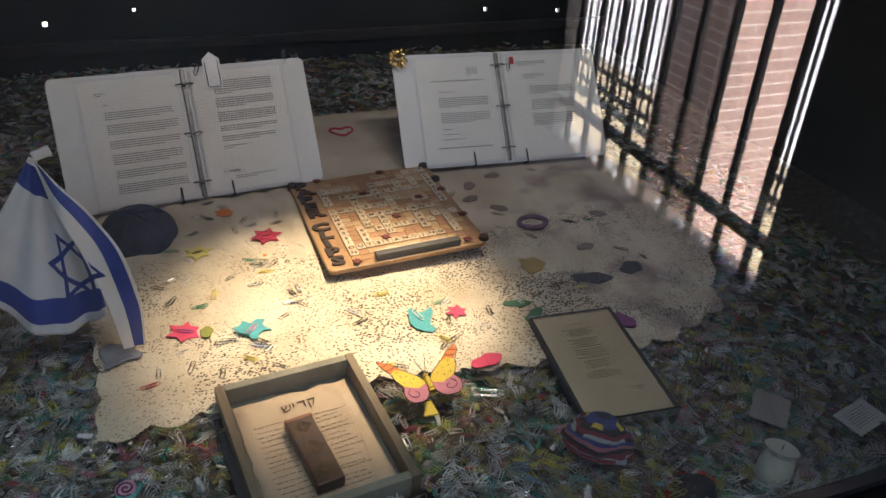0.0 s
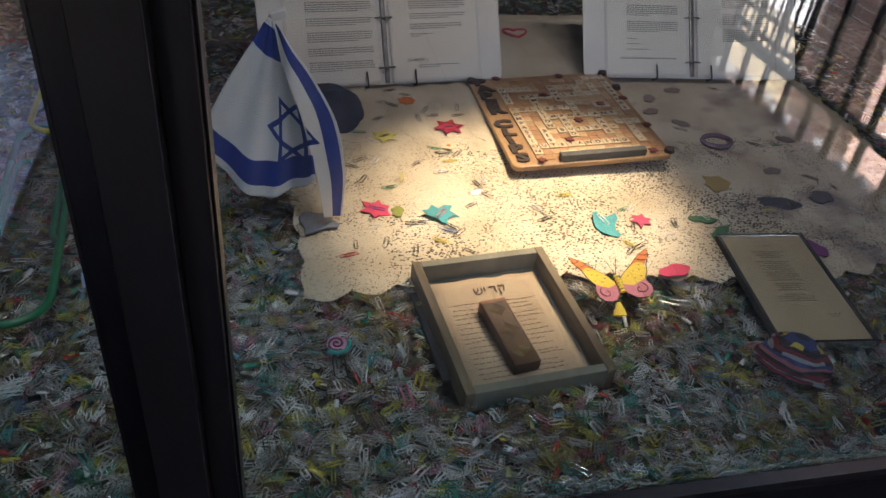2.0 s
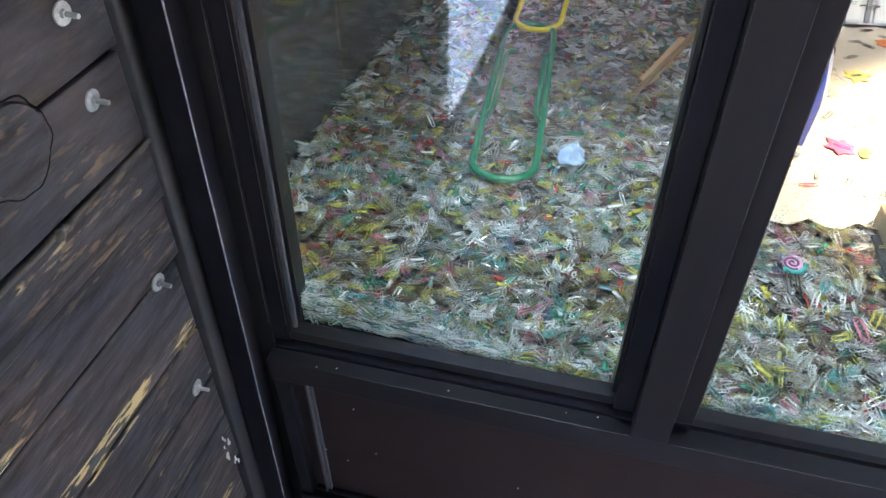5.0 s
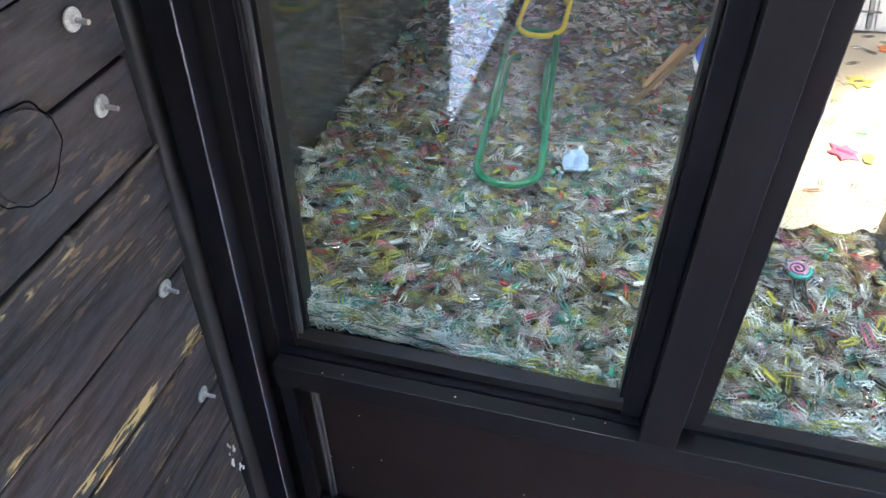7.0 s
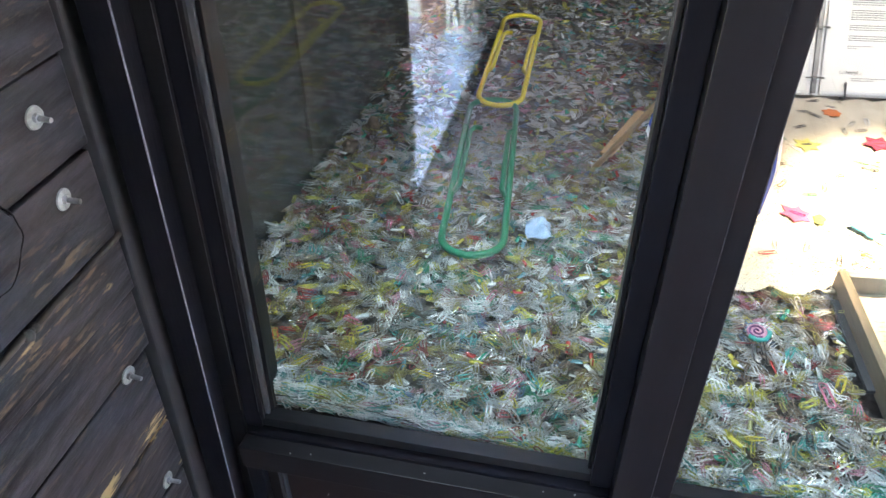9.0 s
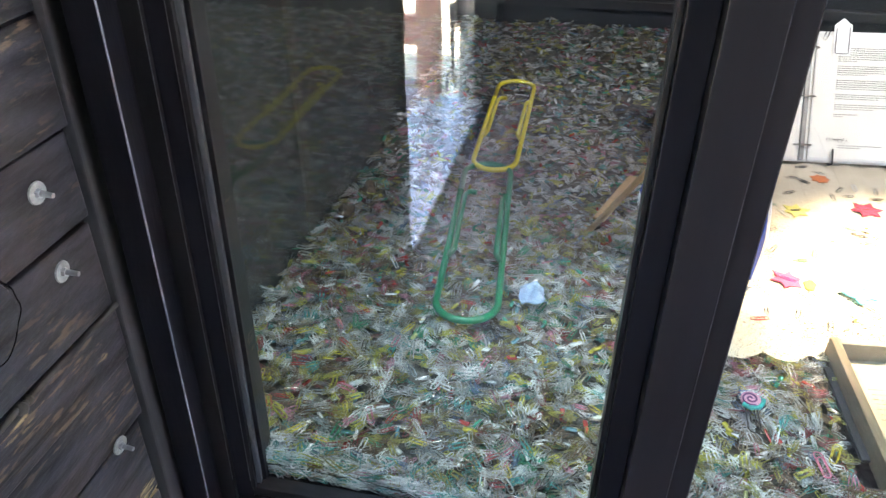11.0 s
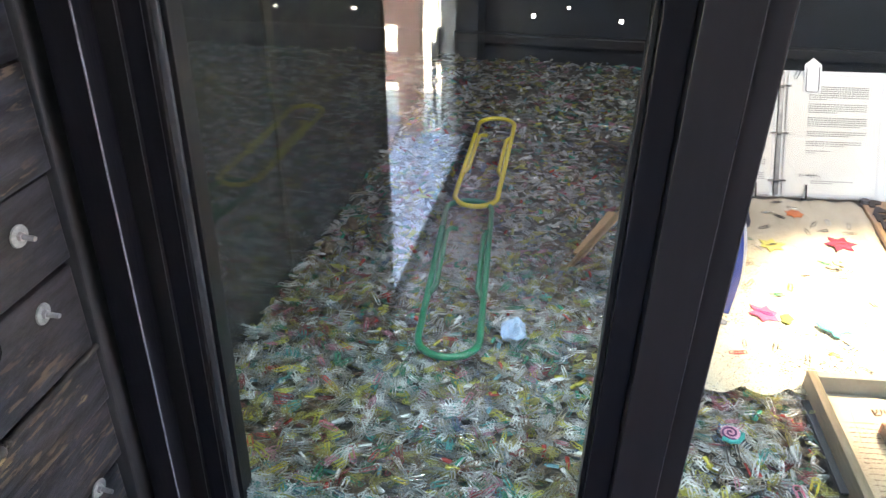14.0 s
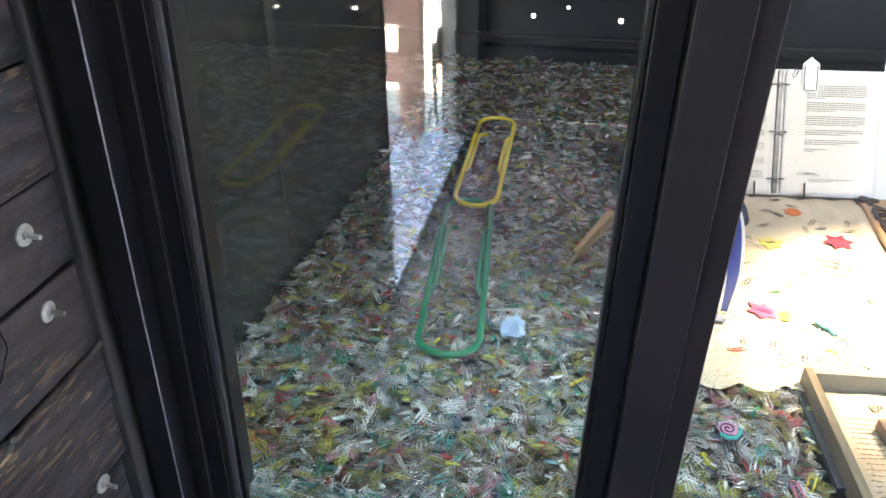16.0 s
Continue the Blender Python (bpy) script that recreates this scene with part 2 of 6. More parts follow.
NAVY = mat("navy_satin", (0.020, 0.030, 0.075), (0.009, 0.014, 0.036), 0.7, scale=25, bump=0.1)
YARN_BLACK = mat("black_yarn", (0.02, 0.02, 0.025), rough=0.9, scale=150, bump=0.8)
YARN_RED = mat("red_yarn", (0.17, 0.02, 0.03), rough=0.9, scale=150, bump=0.8)
YARN_YELLOW = mat("yellow_yarn", (0.55, 0.42, 0.05), rough=0.9, scale=150, bump=0.8)
YARN_BLUE = mat("blue_yarn", (0.03, 0.045, 0.17), rough=0.9, scale=150, bump=0.8)
YARN_PALE = mat("grey_yarn", (0.26, 0.28, 0.31), rough=0.9, scale=150, bump=0.8)
YARN_PINK = mat("pink_yarn", (0.30, 0.10, 0.12), rough=0.9, scale=150, bump=0.8)
FELT_RED = mat("bright_red_felt", (0.5, 0.035, 0.02), rough=0.8, scale=80, bump=0.4)
YARN_GREEN = mat("green_yarn", (0.08, 0.4, 0.06), rough=0.8)
BROWNWOOD = mat("brown_box_wood", (0.19, 0.145, 0.085), (0.085, 0.06, 0.033), 0.6, scale=20, bump=0.3, stretch=(1, 0.15, 1))
BOXWOOD = mat("grey_green_wood", (0.23, 0.225, 0.175), (0.15, 0.14, 0.10), 0.6, scale=20, bump=0.25, stretch=(1, 0.2, 1))
PARCHMENT = mat("parchment", (0.44, 0.345, 0.24), (0.34, 0.255, 0.17), 0.8, scale=12)
MEZ_BROWN = mat("lacquered_brown", (0.075, 0.030, 0.011), (0.03, 0.012, 0.006), 0.4, scale=40)
MEZ_RED = mat("reddish_lacquer", (0.22, 0.07, 0.025), rough=0.35)
IVORY = mat("ivory_page", (0.68, 0.51, 0.34), (0.60, 0.45, 0.29), 0.7, scale=5)
for _n, _c in (("RED", (0.52, 0.03, 0.08)), ("PINK", (0.68, 0.06, 0.14)), ("YELLOW", (0.60, 0.56, 0.14)), ("LEMON", (0.75, 0.56, 0.06)), ("ORANGE", (0.72, 0.20, 0.04)), ("ROSE", (0.55, 0.20, 0.26)), ("TEAL", (0.06, 0.34, 0.38)), ("GREEN", (0.05, 0.16, 0.08)), ("OLIVE", (0.25, 0.28, 0.05)), ("CREAM", (0.7, 0.6, 0.42)), ("OCHRE", (0.42, 0.30, 0.10)), ("PURPLE", (0.22, 0.06, 0.2)), ("DUSK", (0.24, 0.19, 0.17))):
    mat("paper_" + _n.lower(), _c, tuple(q * 0.85 for q in _c), 0.75, scale=25)
PAPER_RED, PAPER_PINK, PAPER_YELLOW, PAPER_LEMON, PAPER_ORANGE, PAPER_ROSE, PAPER_TEAL = (MATS["paper_" + q] for q in ("red", "pink", "yellow", "lemon", "orange", "rose", "teal"))
PAPER_GREEN, PAPER_OLIVE, PAPER_CREAM, PAPER_OCHRE, PAPER_PURPLE, PAPER_DUSK = (MATS["paper_" + q] for q in ("green", "olive", "cream", "ochre", "purple", "dusk"))
SLATE = mat("slate_fabric", (0.06, 0.06, 0.075), rough=0.9, scale=60, bump=0.5)
DUSTY_PURPLE = mat("dusty_purple_felt", (0.16, 0.09, 0.14), rough=0.9, scale=80, bump=0.4)
PLASTIC_GREEN = mat("green_plastic", (0.012, 0.20, 0.085), (0.01, 0.17, 0.07), 0.3, scale=10)
PLASTIC_YELLOW = mat("yellow_plastic", (0.76, 0.68, 0.03), (0.68, 0.60, 0.025), 0.3, scale=10)
WAX = mat("white_wax", (0.80, 0.77, 0.70), (0.70, 0.67, 0.61), 0.5, scale=15)
CARD_GREY = mat("grey_card", (0.42, 0.37, 0.35), (0.30, 0.26, 0.25), 0.7, scale=20)
FOIL_TEAL = mat("teal_foil", (0.03, 0.30, 0.36), rough=0.2, metal=0.8)
FOIL_BLUE = mat("pale_blue_foil", (0.45, 0.58, 0.75), (0.3, 0.42, 0.62), 0.2, scale=30)
FABRIC_BLUE = mat("grey_blue_fabric", (0.22, 0.24, 0.29), (0.14, 0.15, 0.19), 0.8, scale=60)
CLAY_PINK = mat("pink_clay", (0.55, 0.27, 0.36), rough=0.5)
CLAY_PURPLE = mat("purple_clay", (0.11, 0.03, 0.12), rough=0.5)
CLAY_TEAL = mat("teal_clay", (0.03, 0.28, 0.25), rough=0.5)


def lace_mat():
    """Cream cotton: plain cloth behind, open lace with small holes towards the front."""
    m = bpy.data.materials.new("cream_lace")
    m.use_nodes = True
    n, l = m.node_tree.nodes, m.node_tree.links
    p = n["Principled BSDF"]
    p.inputs["Roughness"].default_value = 0.85
    co = n.new("ShaderNodeTexCoord")

    def noise_tex(scale, detail=4):
        t = n.new("ShaderNodeTexNoise")
        t.inputs["Scale"].default_value, t.inputs["Detail"].default_value = scale, detail
        l.new(co.outputs["Object"], t.inputs["Vector"])
        return t.outputs[0]

    def remap(src, a, b, c=0.0, d=1.0):
        t = n.new("ShaderNodeMapRange")
        t.inputs[1].default_value, t.inputs[2].default_value, t.inputs[3].default_value, t.inputs[4].default_value = a, b, c, d
        l.new(src, t.inputs[0])
        return t.outputs[0]

    def math_(op, a, b):
        t = n.new("ShaderNodeMath")
        t.operation = op
        for i, q in enumerate((a, b)):
            if isinstance(q, float):
                t.inputs[i].default_value = q
            else:
                l.new(q, t.inputs[i])
        return t.outputs[0]

    v = n.new("ShaderNodeTexVoronoi")
    mp = n.new("ShaderNodeMapping")
    mp.inputs["Scale"].default_value = (1.0, 1.35, 1.0)
    mp.inputs["Rotation"].default_value = (0, 0, 0.4)
    v.inputs["Scale"].default_value, v.inputs["Randomness"].default_value = 150.0, 0.85
    l.new(co.outputs["Object"], mp.inputs[0]), l.new(mp.outputs[0], v.inputs["Vector"])
    density = remap(noise_tex(6, 4), 0.36, 0.62, 0.20, 0.46)
    hole = math_("LESS_THAN", v.outputs["Distance"], density)
    sep = n.new("ShaderNodeSeparateXYZ")
    l.new(co.outputs["Object"], sep.inputs[0])
    zone = math_("LESS_THAN", math_("ADD", sep.outputs[1], remap(noise_tex(6, 3), 0.3, 0.7, -0.12, 0.12)), 1.46)
    sel = n.new("ShaderNodeSeparateColor")
    l.new(v.outputs["Color"], sel.inputs[0])
    pick = math_("GREATER_THAN", sel.outputs[0], 0.14)
    mask = math_("MULTIPLY", math_("MULTIPLY", hole, zone), pick)
    ramp = n.new("ShaderNodeValToRGB")
    ramp.color_ramp.elements[0].position, ramp.color_ramp.elements[1].position = 0.35, 0.65
    ramp.color_ramp.elements[0].color, ramp.color_ramp.elements[1].color = (0.50, 0.42, 0.30, 1), (0.68, 0.60, 0.46, 1)
    l.new(noise_tex(7, 6), ramp.inputs[0])
    # old pinkish-grey stains, with the floor's reflection painted in, towards the doorway side
    stain_reflection = math_("MULTIPLY", remap(noise_tex(11, 6), 0.48, 0.66), remap(sep.outputs[0], 0.45, 0.75))
    mx = n.new("ShaderNodeMix")
    mx.data_type = "RGBA"
    mx.inputs[7].default_value = (0.22, 0.17, 0.17, 1)
    l.new(math_("MULTIPLY", stain_reflection, 0.8), mx.inputs[0]), l.new(ramp.outputs[0], mx.inputs[6])
    l.new(mx.outputs[2], p.inputs["Base Color"])
    bp = n.new("ShaderNodeBump")
    bp.inputs["Strength"].default_value, bp.inputs["Distance"].default_value = 0.5, 0.002
    l.new(v.outputs["Distance"], bp.inputs["Height"]), l.new(bp.outputs[0], p.inputs["Normal"])
    l.new(math_("SUBTRACT", 1.0, math_("MULTIPLY", mask, 0.8)), p.inputs["Alpha"])
    return m


LACE = lace_mat()



def plank_mat():
    """Charred timber with bare golden wood where it is worn."""
    m = bpy.data.materials.new("charred_planks")
    m.use_nodes = True
    n, l = m.node_tree.nodes, m.node_tree.links
    p = n["Principled BSDF"]
    co, info, add = n.new("ShaderNodeTexCoord"), n.new("ShaderNodeObjectInfo"), n.new("ShaderNodeVectorMath")
    add.operation = "MULTIPLY_ADD"
    add.inputs[1].default_value = (1, 1, 1)
    cmb = n.new("ShaderNodeCombineXYZ")
    sc = n.new("ShaderNodeMath")
    sc.operation, sc.inputs[1].default_value = "MULTIPLY", 20.0
    l.new(info.outputs["Random"], sc.inputs[0]), l.new(sc.outputs[0], cmb.inputs[1])
    l.new(co.outputs["Object"], add.inputs[0]), l.new(cmb.outputs[0], add.inputs[2])

    def tex(scale, stretch, detail=6.0):
        mp, t = n.new("ShaderNodeMapping"), n.new("ShaderNodeTexNoise")
        mp.inputs["Scale"].default_value = stretch
        t.inputs["Scale"].default_value, t.inputs["Detail"].default_value = scale, detail
        l.new(add.outputs[0], mp.inputs[0]), l.new(mp.outputs[0], t.inputs["Vector"])
        return t.outputs[0]

    def ramp(src, a, b, ca, cb):
        r = n.new("ShaderNodeValToRGB")
        r.color_ramp.elements[0].position, r.color_ramp.elements[1].position = a, b
        r.color_ramp.elements[0].color, r.color_ramp.elements[1].color = (*ca, 1), (*cb, 1)
        l.new(src, r.inputs[0])
        return r.outputs[0]

    grain = tex(60, (1, 0.22, 1), 10.0)
    blot = tex(7, (1, 0.5, 1))
    wear = tex(14, (1, 0.35, 1), 9.0)
    base = ramp(grain, 0.32, 0.70, (0.0045, 0.0048, 0.0075), (0.040, 0.041, 0.053))
    tint = ramp(blot, 0.42, 0.70, (0.0, 0.0, 0.0), (0.060, 0.036, 0.021))
    m1 = n.new("ShaderNodeMix")
    m1.data_type, m1.blend_type = "RGBA", "ADD"
    m1.inputs[0].default_value = 0.4
    l.new(base, m1.inputs[6]), l.new(tint, m1.inputs[7])
    sep, off, dist = n.new("ShaderNodeSeparateXYZ"), n.new("ShaderNodeMath"), n.new("ShaderNodeMapRange")
    off.operation, off.inputs[1].default_value, off.inputs[2].default_value = "COMPARE", 0.637, 0.016
    l.new(co.outputs["Object"], sep.inputs[0]), l.new(sep.outputs[2], off.inputs[0])
    more = n.new("ShaderNodeMath")
    more.operation, more.inputs[1].default_value = "MULTIPLY_ADD", 0.215
    l.new(off.outputs[0], more.inputs[0]), l.new(wear, more.inputs[2])
    wear = more.outputs[0]
    mask = ramp(wear, 0.66, 0.69, (0, 0, 0), (1, 1, 1))
    grainmask = ramp(tex(210, (1, 0.14, 1), 9.0), 0.49, 0.53, (0.0, 0.0, 0.0), (1, 1, 1))
    mm = n.new("ShaderNodeMath")
    mm.operation = "MULTIPLY"
    l.new(mask, mm.inputs[0]), l.new(grainmask, mm.inputs[1])
    m2 = n.new("ShaderNodeMix")
    m2.data_type = "RGBA"
    m2.inputs[7].default_value = (0.50, 0.37, 0.18, 1)
    l.new(mm.outputs[0], m2.inputs[0]), l.new(m1.outputs[2], m2.inputs[6])
    # small rubbed flecks, and fine dark splits along the grain
    fleck = n.new("ShaderNodeMath")
    fleck.operation = "MULTIPLY"
    l.new(ramp(tex(150, (1, 0.2, 1), 6.0), 0.555, 0.63, (0, 0, 0), (1, 1, 1)), fleck.inputs[0])
    l.new(ramp(tex(11, (1, 0.6, 1), 5.0), 0.46, 0.60, (0, 0, 0), (1, 1, 1)), fleck.inputs[1])
    m3 = n.new("ShaderNodeMix")
    m3.data_type = "RGBA"
    m3.inputs[7].default_value = (0.125, 0.09, 0.06, 1)
    l.new(fleck.outputs[0], m3.inputs[0]), l.new(m2.outputs[2], m3.inputs[6])
    split = ramp(tex(34, (1, 0.035, 1), 3.0), 0.30, 0.345, (0, 0, 0), (1, 1, 1))
    m4 = n.new("ShaderNodeMix")
    m4.data_type, m4.blend_type = "RGBA", "MULTIPLY"
    m4.inputs[0].default_value = 0.85
    l.new(m3.outputs[2], m4.inputs[6]), l.new(split, m4.inputs[7])
    l.new(m4.outputs[2], p.inputs["Base Color"])
    p.inputs["Roughness"].default_value = 0.5
    p.inputs["Specular IOR Level"].default_value = 0.45
    bp = n.new("ShaderNodeBump")
    bp.inputs["Strength"].default_value, bp.inputs["Distance"].default_value = 1.0, 0.004
    l.new(grain, bp.inputs["Height"]), l.new(bp.outputs[0], p.inputs["Normal"])
    return m


# ---- mesh helpers ----
def mesh_of(bm, name, material, smooth=False):
    me = bpy.data.meshes.new(name)
    bm.normal_update()
    bm.to_mesh(me)
    bm.free()
    me.materials.append(material)
    if smooth:
        me.shade_smooth()
    return me


def part(name, bm, material, parent=None, label="", smooth=False):
    """Links a bmesh as one mesh object, under a thing if one is given."""
    ob = new(name, mesh_of(bm, name, material, smooth))
    ob.parent = parent
    if label:
        tagged(ob, label)
    return ob


def thing(name, label, category, m=None, group="", kind=""):
    ob = new(name)
    ob.empty_display_size = 0.02
    if m is not None:
        ob.matrix_world = m
    return tagged(ob, label, category, group, kind)


def box(x0, x1, y0, y1, z0, z1, bevel=0.0, bm=None):
    bm = bm or bmesh.new()
    got = bmesh.ops.create_cube(bm, size=1.0, matrix=Matrix.Translation(((x0 + x1) / 2, (y0 + y1) / 2, (z0 + z1) / 2)) @ Matrix.Diagonal((x1 - x0, y1 - y0, z1 - z0, 1)))
    if bevel:
        es = list({e for v in got["verts"] for e in v.link_edges})
        bmesh.ops.bevel(bm, geom=es, offset=bevel, segments=2, profile=0.6, affect="EDGES")
    return bm


def tube(points, r, sides=8, closed=False, bm=None):
    """A round wire along points."""
    bm = bm or bmesh.new()
    pts = [Vector(p) for p in points]
    k = len(pts)
    rings = []
    for i, p in enumerate(pts):
        a = pts[(i - 1) % k] if (closed or i) else p
        b = pts[(i + 1) % k] if (closed or i < k - 1) else p
        d = (b - a).normalized()
        up = Vector((0, 0, 1)) if abs(d.z) < 0.95 else Vector((1, 0, 0))
        s = d.cross(up).normalized()
        u = s.cross(d)
        rings.append([bm.verts.new(p + r * (math.cos(q) * s + math.sin(q) * u)) for q in (2 * math.pi * j / sides for j in range(sides))])
    for i in range(k if closed else k - 1):
        a, b = rings[i], rings[(i + 1) % k]
        for j in range(sides):
            bm.faces.new((a[j], a[(j + 1) % sides], b[(j + 1) % sides], b[j]))
    if not closed:
        bm.faces.new(rings[0]), bm.faces.new(rings[-1][::-1])
    return bm


def cyl(r0, r1, z0, z1, sides=24, cx=0.0, cy=0.0, bm=None):
    bm = bm or bmesh.new()
    bmesh.ops.create_cone(bm, cap_ends=True, segments=sides, radius1=r0, radius2=r1, depth=z1 - z0, matrix=Matrix.Translation((cx, cy, (z0 + z1) / 2)))
    return bm


# ---- the place: plan ----
XL, XR = -0.985, 1.70            # inner faces of the car's side walls
ZF, ZC = 0.06, 2.35              # floor and ceiling
YG = 0.565                       # glass of the near partition
YB, YE = -2.45, 2.78             # opposite partition, end wall of the case
LD0, LD1 = -2.20, -0.66          # left doorway
RD0, RD1 = -1.95, -0.50          # right doorway
GROUND = -1.0
BED = 0.555                      # level of the paper clips


def bed_z(x, y):
    heap = max(0, min(1, (-x - 0.45) / 0.25)) * max(0, min(1, (1.45 - y) / 0.73))
    return BED + 0.056 * heap + 0.012 * max(0, min(1, (-x - 0.88) / 0.1)) + 0.014 * max(0, min(1, (0.72 - y) / 0.1)) + 0.014 * noise.noise((x * 4, y * 4, 0)) + 0.006 * noise.noise((x * 13, y * 13, 3)) + 0.05 * max(0, min(1, (y - 2.0) / 0.7))


def cloth_z(x, y):
    t = max(0.0, min(1.0, (y - 1.08) / 0.62))
    return 0.576 + 0.030 * t * t * (3 - 2 * t)


def structure(name, bm, material, label, category):
    return tagged(part(name, bm, material), label, category, kind="structure")


PLANK = plank_mat()
structure("floor", box(XL - 0.1, XR + 0.1, YB, 0.5, ZF - 0.08, ZF - 0.012), CHARRED, "dark timber subfloor of the rail car", "floor")
structure("floor_case", box(XL - 0.16, XR + 0.09, 0.5, YE + 0.02, -0.05, 0.055), CHARRED, "dark timber floor below the clip bed", "floor")
structure("ceiling", box(XL - 0.1, XR + 0.1, YB - 0.1, YE + 0.1, ZC, ZC + 0.08), CHARRED, "dark plank ceiling of the rail car", "ceiling")
# out of view: added to keep sun and sky off the deck
structure("roof", box(-2.9, XL - 0.1, YB - 0.3, YE + 0.1, ZC, ZC + 0.08), DECK, "added unseen timber roof shading the entrance deck", "roof")
structure("wall_opposite", box(XL, XR, YB - 0.08, YB, ZF, ZC), BLACK_PAINT, "black partition across the rail car", "wall")
structure("wall_east_case", box(XR, XR + 0.09, 0.5, YE, 0, ZC), CHARRED, "dark plank side wall of the display", "wall")
structure("wall_west_case", box(XL - 0.15, XL - 0.062, 0.56, YE, 0, ZC), CASE_WALL, "dark smoke-stained side wall of the display", "wall")
structure("wall_east_near", box(XR, XR + 0.09, RD1, 0.5, GROUND, ZC), CHARRED, "dark plank wall beside the barred doorway", "wall")
structure("wall_east_far", box(XR, XR + 0.09, YB, RD0, GROUND, ZC), CHARRED, "dark plank wall beside the barred doorway", "wall")
structure("wall_east_lintel", box(XR, XR + 0.09, RD0, RD1, 2.1, ZC), CHARRED, "dark timber lintel over the barred doorway", "wall")
structure("wall_west_far", box(XL - 0.1, XL, YB, LD0 - 0.03, 0, ZC), BLACK_PAINT, "dark plank wall beside the entrance", "wall")
structure("wall_west_lintel", box(XL - 0.09, XL, LD0, LD1, 2.1, ZC), CHARRED, "dark timber lintel over the entrance", "wall")
wall_west = structure("wall_west_near", box(XL - 0.09, XL - 0.022, LD1, 0.56, 0, ZC), CHARRED, "charred plank wall with bolts beside the partition", "wall")
structure("ground", box(-60, 60, -60, 60, GROUND - 0.2, GROUND), STRAW, "pale straw-coloured gravel ground", "ground")
# pale slab added so the ground past the fence looks glaring bright
structure("pavement", box(4.5, 14, -40, 40, GROUND - 0.1, GROUND + 0.05, 0.02), BRIGHT_GROUND, "added pale slab giving the glare of the far ground", "pavement")


def holed_wall(x0, x1, z0, z1, y0, y1, holes):
    """A wall across y with small square holes right through it."""
    bm = bmesh.new()
    xs = sorted({x0, x1, *(h[0] for h in holes), *(h[1] for h in holes)})
    zs = sorted({z0, z1, *(h[2] for h in holes), *(h[3] for h in holes)})
    for xa, xb in zip(xs, xs[1:]):
        for za, zb in zip(zs, zs[1:]):
            cx, cz = (xa + xb) / 2, (za + zb) / 2
            if not any(h[0] < cx < h[1] and h[2] < cz < h[3] for h in holes):
                box(xa, xb, y0, y1, za, zb, bm=bm)
    return bm


holes = [(x - r, x + r, z - r, z + r) for x, z, r in ((-0.693, 0.765, 0.008), (-0.567, 0.799, 0.0055), (-0.376, 0.759, 0.008), (-0.102, 0.794, 0.0055), (1.167, 0.747, 0.0075), (1.482, 0.73, 0.0075))]
wall_end = structure("wall_end", holed_wall(XL - 0.1, XR, 0, ZC, YE, YE + 0.02, holes), END_WALL, "dark end wall of the display with small daylight holes", "wall")
part("ledge", box(XL, XR, YE - 0.03, YE, 0.665, 0.70, 0.004), CHARRED, wall_end)

# glazed partition; its uprights lean a little with the old car
LEAN = 0.022


def leaning(bm):
    for v in bm.verts:
        v.co.x += LEAN * (v.co.z - 0.58)
    return bm


def wedge(x0, x1, y0, y1, z0, z1, drop, bm=None):
    """A strip along x whose top slopes down towards the viewer by drop."""
    bm = box(x0, x1, y0, y1, z0, z1, bm=bm)
    for v in bm.verts:
        if v.co.y < (y0 + y1) / 2 and v.co.z > (z0 + z1) / 2:
            v.co.z -= drop
    bmesh.ops.bevel(bm, geom=list(bm.edges), offset=0.0012, segments=2, profile=0.6, affect="EDGES")
    return bm


partition = tagged(thing("partition", "black painted timber frame of the glazed display partition", "partition"), kind="structure")
for nm, b, mtl in (
    ("jamb", box(-0.9700, -0.9335, 0.5200, 0.60, ZF, ZC, 0.0015), BLACK_PAINT),
    ("stile", box(-0.9330, -0.9095, 0.548, 0.60, ZF, ZC, 0.0015), REBATE),
    ("stile", box(-0.9092, -0.884, 0.553, 0.60, 0.56, ZC, 0.001), BLACK_PAINT),
    ("inner_bead", box(-0.8845, -0.8785, 0.551, 0.595, 0.585, ZC, 0.001), BEAD),
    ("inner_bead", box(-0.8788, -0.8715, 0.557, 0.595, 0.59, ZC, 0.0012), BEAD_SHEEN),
    ("glazing_seal", box(-0.8718, -0.8655, 0.5615, 0.590, 0.59, ZC, 0.0008), BEAD),
    ("post", box(-0.3978, -0.3515, 0.5200, 0.60, 0.553, ZC, 0.0012), POST_PAINT),
    ("post_side", box(-0.4250, -0.3985, 0.5450, 0.60, 0.572, ZC, 0.0015), BLACK_PAINT),
    ("post_side", box(-0.3512, -0.3245, 0.5440, 0.60, 0.572, ZC, 0.0015), POST_PAINT),
    ("glazing_seal", box(-0.4310, -0.4255, 0.557, 0.595, 0.59, ZC, 0.001), BEAD),
    ("glazing_seal", box(-0.3243, -0.3215, 0.557, 0.595, 0.58, ZC, 0.001), BEAD),
):
    part(nm, leaning(b), mtl, partition)
